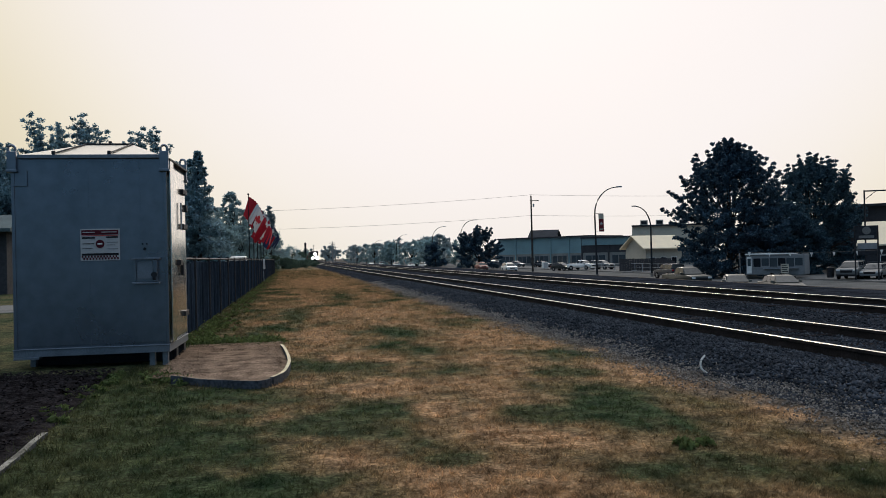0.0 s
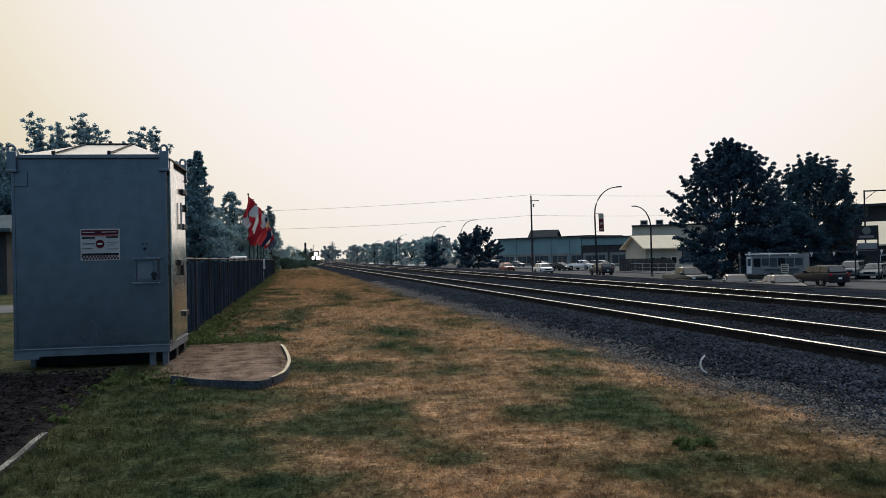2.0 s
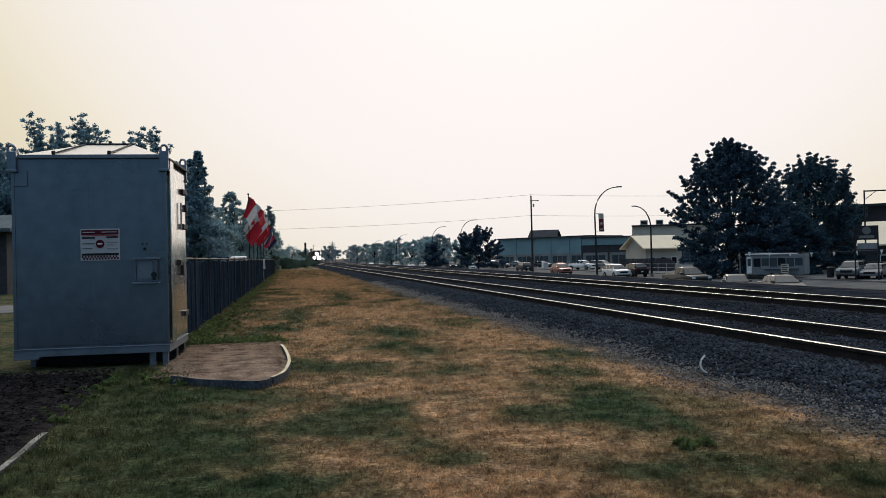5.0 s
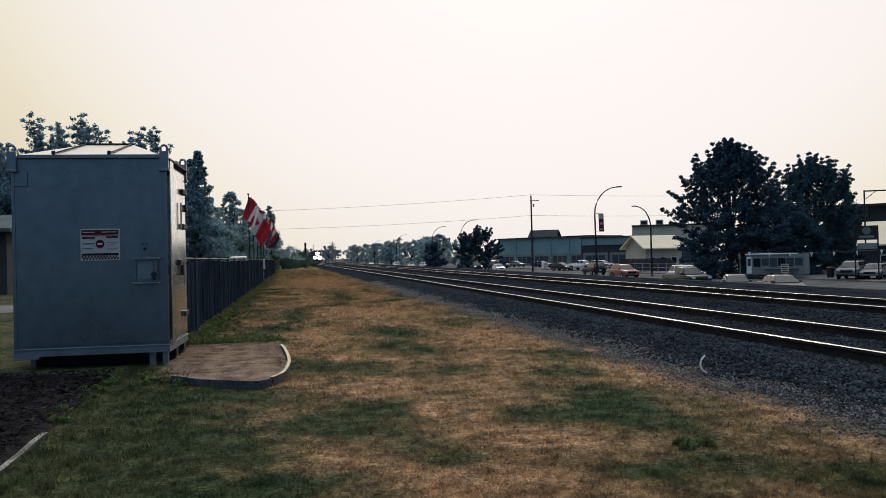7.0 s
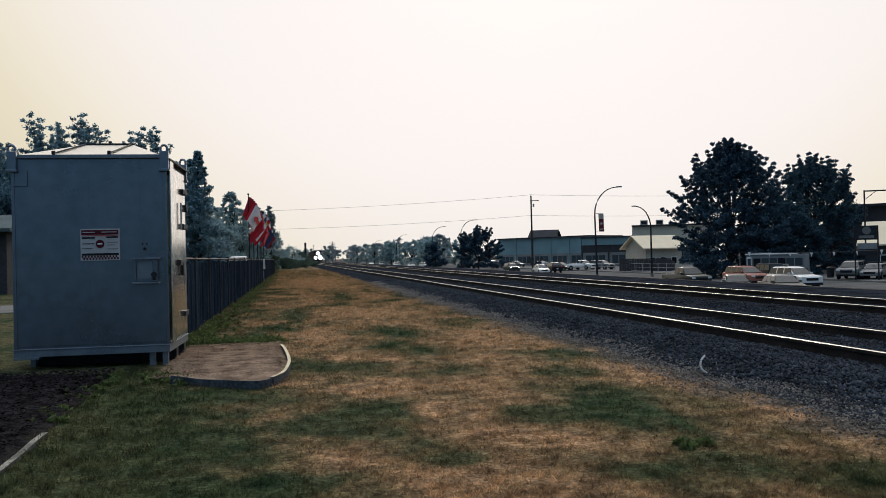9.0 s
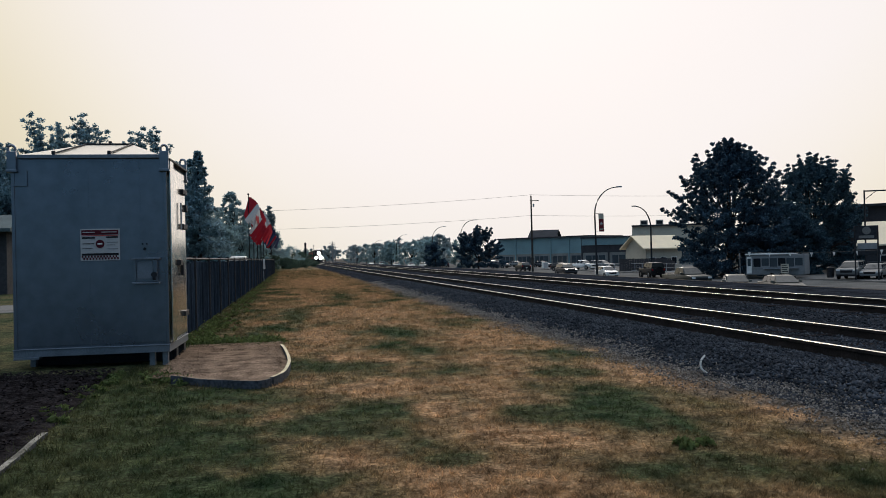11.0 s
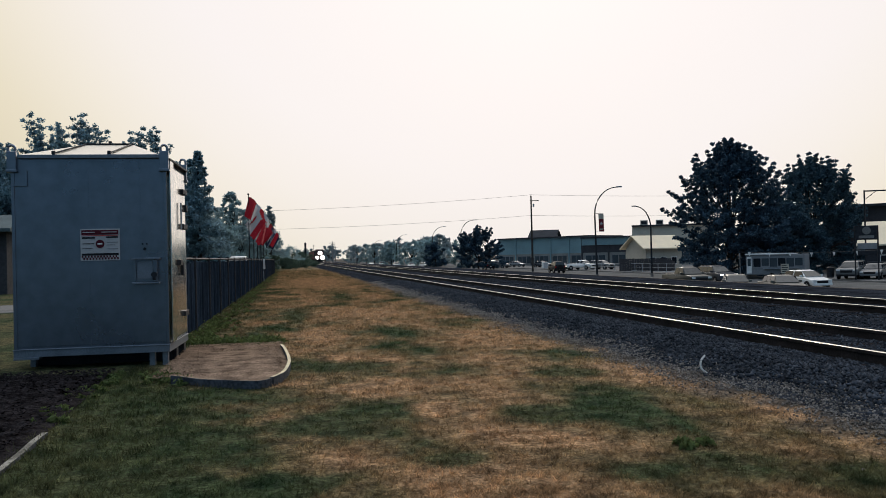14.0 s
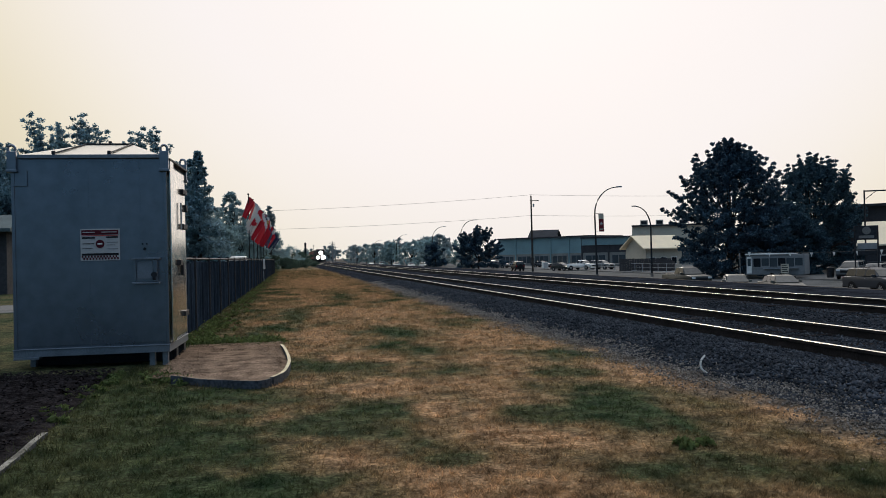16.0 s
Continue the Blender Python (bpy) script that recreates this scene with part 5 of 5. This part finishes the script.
# side outlines as (distance from the front, height): lower body, then glasshouse
SHAPES = {
    "sedan": dict(L=4.6, W=1.8, body=[(0.0, 0.35), (0.02, 0.62), (0.15, 0.74), (1.25, 0.93), (3.75, 0.98), (4.5, 0.95), (4.6, 0.7), (4.58, 0.35)], cab=[(1.2, 0.93), (2.0, 1.40), (2.5, 1.46), (3.3, 1.42), (4.1, 0.97)], wh=(0.85, 3.6), wr=0.32),
    "hatch": dict(L=4.1, W=1.72, body=[(0.0, 0.35), (0.02, 0.62), (0.15, 0.76), (1.1, 0.95), (3.8, 1.0), (4.08, 0.9), (4.1, 0.35)], cab=[(1.0, 0.95), (1.8, 1.44), (2.4, 1.5), (3.4, 1.45), (4.0, 1.0)], wh=(0.75, 3.3), wr=0.31),
    "suv": dict(L=4.8, W=1.9, body=[(0.0, 0.4), (0.02, 0.85), (0.12, 1.0), (1.2, 1.12), (4.6, 1.15), (4.8, 1.0), (4.78, 0.4)], cab=[(1.15, 1.12), (1.9, 1.64), (2.5, 1.74), (4.2, 1.72), (4.68, 1.15)], wh=(0.9, 3.75), wr=0.37),
    "jeep": dict(L=3.7, W=1.8, body=[(0.0, 0.5), (0.0, 1.1), (0.1, 1.16), (1.2, 1.2), (3.65, 1.22), (3.7, 1.1), (3.7, 0.5)], cab=[(1.15, 1.2), (1.4, 1.80), (1.6, 1.86), (3.5, 1.84), (3.65, 1.22)], wh=(0.65, 2.9), wr=0.42),
    "pickup": dict(L=5.6, W=1.95, body=[(0.0, 0.45), (0.02, 0.95), (0.14, 1.05), (1.4, 1.15), (3.4, 1.18), (5.5, 1.15), (5.6, 1.0), (5.58, 0.45)], cab=[(1.35, 1.15), (2.05, 1.72), (2.5, 1.80), (3.1, 1.78), (3.45, 1.17)], wh=(1.0, 4.5), wr=0.39),
}


def vehicle(kind, color, label, m, cat="car", lit=False, group=""):
    """A car at the origin facing -y (towards the camera), in parts."""
    s = SHAPES[kind]
    L, W = s["L"], s["W"]
    t = thing({"suv": "suv", "pickup": "pickup_truck", "jeep": "jeep"}.get(kind, "car"), m, label, cat, group)
    off = -L / 2

    def loft(outline, w0, w1, zb, zt, soft_=0.07):
        bm = bmesh.new()
        cols = []
        for side in (-1, 1):
            cols.append([bm.verts.new((side * (w0 + (w1 - w0) * max(0, min(1, (z - zb) / (zt - zb)))) / 2, off + y, z)) for y, z in outline])
        n = len(outline)
        for i in range(n):
            bm.faces.new((cols[0][i], cols[0][(i + 1) % n], cols[1][(i + 1) % n], cols[1][i]))
        bm.faces.new(cols[0])
        bm.faces.new(cols[1])
        bmesh.ops.bevel(bm, geom=list(bm.edges), offset=soft_, segments=3, affect='EDGES', profile=0.55)
        return bm

    zb, zt = min(p[1] for p in s["cab"]), max(p[1] for p in s["cab"])
    part("body", loft(s["body"], W * 0.97, W, 0.35, 1.0), color, t, smooth=True)
    cab = part("cabin", loft(s["cab"], W * 0.93, W * 0.72, zb, zt, 0.12 if kind != "jeep" else 0.07), color, t, smooth=True)
    c = s["cab"]

    def glass(name, a_, b_, k0, k1):
        """A pane between two points of the outline, across the car."""
        p = lambda k: (a_[0] + (b_[0] - a_[0]) * k, a_[1] + (b_[1] - a_[1]) * k)
        q0, q1 = p(k0), p(k1)
        dn = Vector((0, -(b_[1] - a_[1]), (b_[0] - a_[0]))).normalized() * 0.02
        if dn.z < 0:
            dn = -dn
        bm = bmesh.new()
        vs = []
        for (y, z) in (q0, q1):
            w = (W * 0.93 + (W * 0.72 - W * 0.93) * (z - zb) / (zt - zb)) / 2 - 0.10
            vs.append([Vector((-w, off + y, z)) + dn, Vector((w, off + y, z)) + dn])
        quad = [vs[0][0], vs[0][1], vs[1][1], vs[1][0]]
        top = [bm.verts.new(v) for v in quad]
        low = [bm.verts.new(v - dn * 1.5) for v in quad]
        bm.faces.new(top)
        bm.faces.new(low)
        for i in range(4):
            bm.faces.new((top[i], top[(i + 1) % 4], low[(i + 1) % 4], low[i]))
        part(name, bm, M_SCREEN, cab, "glass with the sky's reflection in its grey colour")

    glass("windscreen", c[0], c[1], 0.08, 0.92)
    glass("rear_window", c[-1], c[-2], 0.12, 0.88)
    y0, y1 = c[0][0] + (c[1][0] - c[0][0]) * 0.55, c[-1][0] + (c[-2][0] - c[-1][0]) * 0.55
    n = 2 if kind in ("pickup", "hatch") else 3
    for side in (-1, 1):
        for i in range(n):
            a_, b_ = y0 + (y1 - y0) * i / n + 0.06, y0 + (y1 - y0) * (i + 1) / n - 0.06
            z0_, z1_ = zb + 0.06, zt - 0.10
            bm = bmesh.new()
            vs = []
            for yy, zz, sh in ((a_, z0_, -0.22 if i == 0 else 0), (b_, z0_, 0.1 if i == n - 1 else 0), (b_, z1_, 0), (a_, z1_, 0.1 if i == 0 else 0)):
                w = (W * 0.93 + (W * 0.72 - W * 0.93) * (zz - zb) / (zt - zb)) / 2
                vs.append(Vector((side * (w + 0.004), off + yy + sh, zz)))
            top = [bm.verts.new(v) for v in vs]
            low = [bm.verts.new(v - Vector((side * 0.03, 0, 0))) for v in vs]
            bm.faces.new(top)
            bm.faces.new(low)
            for k in range(4):
                bm.faces.new((top[k], top[(k + 1) % 4], low[(k + 1) % 4], low[k]))
            part("side_window", bm, M_GLASS, cab, "dark glass")
        part("mirror", boxes((side * W * 0.46, side * W * 0.57, off + c[0][0] + 0.35, off + c[0][0] + 0.47, zb + 0.02, zb + 0.17), bevel=0.02), color if kind != "jeep" else M_BLACK, t)
        hz = 0.72 if kind in ("sedan", "hatch") else 0.92
        part("headlamp", boxes((side * W * 0.30, side * W * 0.46, off - 0.02, off + 0.16, hz - 0.1, hz + 0.05), bevel=0.02), M_HEADLIT if lit else M_HEAD, t, "clear headlamp")
        part("tail_lamp", boxes((side * W * 0.36, side * W * 0.47, off + L - 0.12, off + L + 0.012, hz - 0.02, hz + 0.18), bevel=0.02), M_TAIL, t, "red tail lamp")
        part("door_handle", boxes((side * W * 0.485, side * W * 0.51, off + L * 0.5, off + L * 0.5 + 0.16, zb - 0.12, zb - 0.09)), M_CHROME, t)
    hz = 0.55 if kind in ("sedan", "hatch") else 0.72
    part("grille", boxes((-W * 0.27, W * 0.27, off - 0.015, off + 0.06, hz - 0.06, hz + 0.16), bevel=0.015), M_BLACK, t, "black grille")
    part("front_bumper", boxes((-W * 0.47, W * 0.47, off - 0.04, off + 0.2, 0.32, 0.50), bevel=0.03), M_BLACK if kind in ("jeep", "suv") else color, t)
    part("rear_bumper", boxes((-W * 0.47, W * 0.47, off + L - 0.2, off + L + 0.04, 0.34, 0.55), bevel=0.03), M_BLACK if kind in ("jeep", "suv") else color, t)
    part("number_plate", boxes((-0.16, 0.16, off + L + 0.038, off + L + 0.05, 0.62, 0.78)), M_WHITE, t)
    if kind == "jeep":
        part("spare_wheel", rod([(0, off + L + 0.02, 0.98), (0, off + L + 0.24, 0.98)], 0.38, 18), M_TYRE, t)
    if kind == "pickup":
        part("load_bed", boxes((-W * 0.42, W * 0.42, off + 3.5, off + 5.45, 1.0, 1.195)), M_BLACK, t)
    if kind == "suv":
        for side in (-1, 1):
            part("roof_rail", rod([(side * 0.6, off + 2.3, zt + 0.03), (side * 0.6, off + 4.0, zt + 0.03)], 0.02, 6), M_BLACK, t)
    wheels = []
    for y in s["wh"]:
        for side in (-1, 1):
            r = s["wr"]
            x = side * (W / 2 - 0.09)
            part("wheel_arch", rod([(side * (W / 2 - 0.02), off + y, r), (side * (W / 2 + 0.012), off + y, r)], r + 0.06, 18), M_BLACK, t)
            wh = new("wheel")
            wh.parent = t
            wh.location = (x, off + y, r)
            part("tyre", rod([(-0.11, 0, 0), (-0.09, 0, 0), (0.09, 0, 0), (0.11, 0, 0)], [r * 0.85, r, r, r * 0.85], 18), M_TYRE, wh)
            bm = boxes(*[(side * 0.08, side * 0.125, -0.035, 0.035, -r * 0.62, r * 0.62)])
            for k in (1, 2):
                box(bm, side * 0.08, side * 0.125, -0.035, 0.035, -r * 0.62, r * 0.62, m=pose(0, 0, 0, 60 * k))
            part("rim", bm, M_CHROME, wh, "alloy spokes")
            wheels.append(wh)
    return t, wheels, s["wr"]


Z_CAR = ROAD_Z + 0.022
LANE_IN, LANE_OUT = 39.8, 43.6
MOVERS = []


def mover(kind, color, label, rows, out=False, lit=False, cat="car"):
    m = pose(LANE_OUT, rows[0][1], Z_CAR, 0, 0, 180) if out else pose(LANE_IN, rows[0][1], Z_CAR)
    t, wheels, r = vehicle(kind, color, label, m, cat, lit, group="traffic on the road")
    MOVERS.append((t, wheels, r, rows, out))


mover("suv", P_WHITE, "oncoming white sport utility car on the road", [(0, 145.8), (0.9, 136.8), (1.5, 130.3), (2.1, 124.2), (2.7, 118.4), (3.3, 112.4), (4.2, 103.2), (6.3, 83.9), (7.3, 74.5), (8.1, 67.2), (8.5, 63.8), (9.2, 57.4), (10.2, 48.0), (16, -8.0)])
mover("suv", P_RED, "dull reddish family car driving along the road", [(0, 168), (3.5, 132.0), (6.5, 99.4), (7.0, 93.2), (7.5, 86.7), (8.5, 72.6), (9.0, 66.3), (9.2, 64.0), (10.5, 50.0), (16, -6.0)])
mover("hatch", P_WHITE, "oncoming white hatchback on the road", [(0, 241.0), (2, 219), (3.5, 198.0), (7, 153.4), (7.9, 141.8), (8.5, 133.6), (9.2, 123.4), (11.3, 94.6), (11.8, 88.0), (12.4, 80.6), (13, 72.2), (13.6, 63.6), (14.2, 55.0), (14.8, 48.6), (16, 36.0)])
mover("suv", P_DARK, "oncoming charcoal car with lit headlamps", [(0, 262), (4.5, 207), (9, 144.2), (11.3, 109.6), (12, 98.6), (12.5, 91.2), (13, 84.2), (14.2, 69.0), (14.8, 61.6), (15.1, 58.0), (15.5, 54.0), (16, 49.8)], lit=True)
mover("suv", P_DARK, "dark sport utility car driving away", [(0, 88.7), (1, 98.8), (1.5, 104.6), (2, 110.0), (3.5, 129.2), (6, 162), (16, 300)], out=True)
mover("suv", P_BLACK, "dark grey sport utility car driving away", [(0, 31.0), (1.2, 50.4), (1.5, 55.2), (2.0, 61.2), (2.3, 64.6), (2.6, 68.6), (2.9, 73.0), (3.5, 82.6), (4.2, 92.0), (5.2, 100.0), (6.4, 107.0), (7.2, 115.0), (9, 131.8), (16, 196.0)], out=True)
mover("jeep", P_BLACK, "black boxy off-road car with a rear spare wheel", [(0, -30), (6.5, 41.0), (7.5, 52.8), (7.7, 55.2), (8.1, 59.9), (8.5, 63.6), (9, 69.2), (12.7, 114.6), (13.6, 125.4), (14.5, 135.4), (16, 153.4)], out=True)

# parked along the near side and in front of the shops
PARKED = [("pickup", P_GREEN, "parked grey-green pickup truck on the roadside strip", (34.4, 66.9, 0)), ("hatch", P_BEIGE, "parked pale beige small car", (30.75, 52.5, -24)), ("sedan", P_BEIGE, "parked pale beige saloon car", (32.7, 50.0, -12)),
          ("suv", P_SILVER, "silver car parked before the shops", (53.2, 69.9, -50)), ("sedan", P_SILVER, "pale saloon car parked before the shops", (54.6, 68.6, -50)), ("sedan", P_BEIGE, "pale car parked before the shops", (57.4, 70.0, -50)),
          ("pickup", P_WHITE, "white pickup truck parked by the far building", (52.5, 142, 30)), ("suv", P_SILVER, "silver car parked by the far building", (55.5, 140, 30)), ("hatch", P_GREEN, "grey-green car parked by the far building", (50.0, 146, 30)),
          ("suv", P_SILVER, "pale car parked near the teal building", (49.5, 190, 40)), ("sedan", P_DARK, "dark car parked near the teal building", (57, 180, 40)),
          ("suv", P_WHITE, "white van-like car far along the road", (33.5, 300, 0)), ("suv", P_WHITE, "white car far along the road", (34, 262, 0)), ("suv", P_WHITE, "white car parked beyond the street tree", (36.8, 222, 15)), ("hatch", P_WHITE, "white small car parked beyond the street tree", (35.5, 240, 0)), ("suv", P_WHITE, "white van-like car by the teal building", (52, 206, 40)), ("sedan", P_SILVER, "silver saloon by the teal building", (56, 198, 40)), ("sedan", P_WHITE, "white saloon far along the road", (33.5, 340, 0)), ("sedan", P_BEIGE, "pale saloon far along the road", (34, 390, 0))]
PARKED.append(("suv", P_WHITE, "white car parked behind the slatted fence", (-4.6, 77, 0)))
for kind, col, label, (x, y, rz) in PARKED:
    vehicle(kind, col, label, pose(x, y, 0.0 if x < 0 else LOT_Z + 0.012 if x > 51.3 else ROAD_Z + (0.012 if x < 36 else 0.022), 0, 0, rz), "pickup truck" if kind == "pickup" else "car", group="parked vehicles")
tn = thing("rubbish_bin", pose(51.7, 71.1, LOT_Z), "dark round rubbish bin by the kerb", "bin")
part("drum", rod([(0, 0, 0.15), (0, 0, 0.2), (0, 0, 1.1)], [0.28, 0.32, 0.36], 14), M_DARKSTEEL, tn)
part("lid", rod([(0, 0, 1.1), (0, 0, 1.2)], [0.38, 0.2], 14), M_BLACK, tn)


# ---- flags ----
FLAG_CLOTH = {"red": paint("red_flag_cloth", (0.56, 0.022, 0.034), 0.0), "white": paint("white_flag_cloth", (0.72, 0.66, 0.62), 0.0), "navy": paint("navy_flag_cloth", (0.030, 0.04, 0.09), 0.0),
              "green": paint("green_flag_cloth", (0.035, 0.10, 0.055), 0.0), "yellow": paint("yellow_flag_cloth", (0.55, 0.34, 0.08), 0.0)}
FLAGS = []
N_STRIPS = 14


def flagpole(at, h, w, drop, colors, label, emblem=False):
    """A pole whose flag is a chain of narrow stiff cloth pieces."""
    t = thing("flagpole", pose(*at), label, "flagpole", group="row of flagpoles")
    part("pole", rod([(0, 0, -0.2), (0, 0, h * 0.5), (0, 0, h)], [0.05, 0.045, 0.035], 8), M_DARKSTEEL, t)
    bm = bmesh.new()
    bmesh.ops.create_icosphere(bm, subdivisions=2, radius=0.09, matrix=pose(0, 0, h + 0.07))
    part("finial", bm, M_BLACK, t)
    strips = []
    sw = w / N_STRIPS
    for i in range(N_STRIPS):
        bm = boxes((0, sw * 1.12, -0.012, 0.012, -drop, 0), bevel=0.004)
        s = part("cloth_piece", bm, FLAG_CLOTH[colors[min(len(colors) - 1, i * len(colors) // N_STRIPS)]], t)
        strips.append(s)
        if emblem and i == N_STRIPS // 2:
            leaf_shape(s, pose(sw / 2, -0.008, -drop * 0.5), drop * 0.28, FLAG_CLOTH["red"])
    FLAGS.append((strips, h - 0.15, sw, len(FLAGS)))
    return t


CA = ["red", "red", "white", "white", "white", "red", "red"]
flagpole((-3.40, 72.8, 0), 7.0, 3.3, 1.75, CA, "flagpole with a red and white leaf flag", True)
flagpole((-3.30, 79.5, 0), 7.0, 3.3, 1.75, ["white", "white", "red", "red", "red", "white", "red"], "flagpole with a red and white flag")
flagpole((-3.20, 86.0, 0), 7.0, 3.3, 1.75, CA, "flagpole with a red and white leaf flag", True)
flagpole((-3.10, 93.0, 0), 7.0, 3.3, 1.75, ["navy", "white", "navy", "yellow", "red", "navy", "navy"], "flagpole with a dark many-coloured flag")
flagpole((-3.00, 100.0, 0), 7.0, 3.3, 1.75, ["red", "white", "red", "white", "red", "white", "red"], "flagpole with a striped red and white flag")
flagpole((-2.90, 108.0, 0), 7.0, 3.3, 1.75, ["green", "white", "green", "navy", "white", "navy", "navy"], "flagpole with a dark green and navy flag")
flagpole((-2.80, 116.0, 0), 7.0, 3.3, 1.75, ["navy"] * 7, "flagpole with a drooping navy flag")


def flag_pose(i, k, t, top, sw):
    """Pose of cloth piece k on flag i at t: it streams toward the tracks, droops and ripples."""
    breeze = float(np.interp(t, (0, 1, 2, 3, 3.5, 4, 6.5, 7, 7.5, 8, 8.5, 9, 11.5, 12.5, 13.5, 14.5, 15.5, 16), (0.5, 0.2, 0.3, 0.0, 0.05, 0.4, 0.35, 0.55, 0.45, 0.3, 0.65, 0.4, 0.6, 0.7, 0.6, 0.55, 0.8, 0.5)))
    gust = min(1.0, max(0.0, breeze + 0.08 * math.sin(t * 1.1 + i * 1.3)))
    x, y, z = 0.05, 0.0, top
    for j in range(k + 1):
        droop = radians(86 - 40 * gust + 9 * math.sin(2.1 * t - 0.4 * j + i)) * min(1.0, 0.5 + 0.13 * j)
        yaw = radians(22 + (46 - 14 * gust) * math.sin(3.4 * t - 0.62 * j + 1.7 * i) + 12 * math.sin(7.3 * t + 1.4 * j + i))
        if j == k:
            return Matrix.Translation((x, y, z)) @ pose(0, 0, 0, 0, 0, math.degrees(yaw)) @ pose(0, 0, 0, 0, math.degrees(droop) * 0.55, 0)
        x += sw * math.cos(yaw) * math.cos(droop)
        y += sw * math.sin(yaw) * math.cos(droop)
        z -= sw * math.sin(droop)


# ---- what moves ----
def rows_at(rows, t):
    return float(np.interp(t, [r[0] for r in rows], [r[1] for r in rows]))


def motions():
    walk(LOCO, [(t, pose(11.21, y, RAIL_TOP)) for t, y in TRAIN_ROWS])
    for k, w in enumerate(WAGONS):
        walk(w, [(t, pose(11.21, y + 23 + 17.4 * k, RAIL_TOP)) for t, y in TRAIN_ROWS])
    for t_, wheels, r, rows, out in MOVERS:
        walk(t_, [(t, pose(LANE_OUT, y, Z_CAR, 0, 0, 180) if out else pose(LANE_IN, y, Z_CAR)) for t, y in rows])
        steps = [k / 30 for k in range(0, 481)]
        ys = [rows_at(rows, s) for s in steps]
        for wh in wheels:
            x, y, z = wh.location
            walk(wh, [(s, pose(x, y, z, math.degrees(abs(q - ys[0]) / r), 0, 0)) for s, q in zip(steps, ys)])
    for strips, top, sw, i in FLAGS:
        for k, s in enumerate(strips):
            walk(s, [(t * 0.2, flag_pose(i, k, t * 0.2, top, sw)) for t in range(81)])


motions()
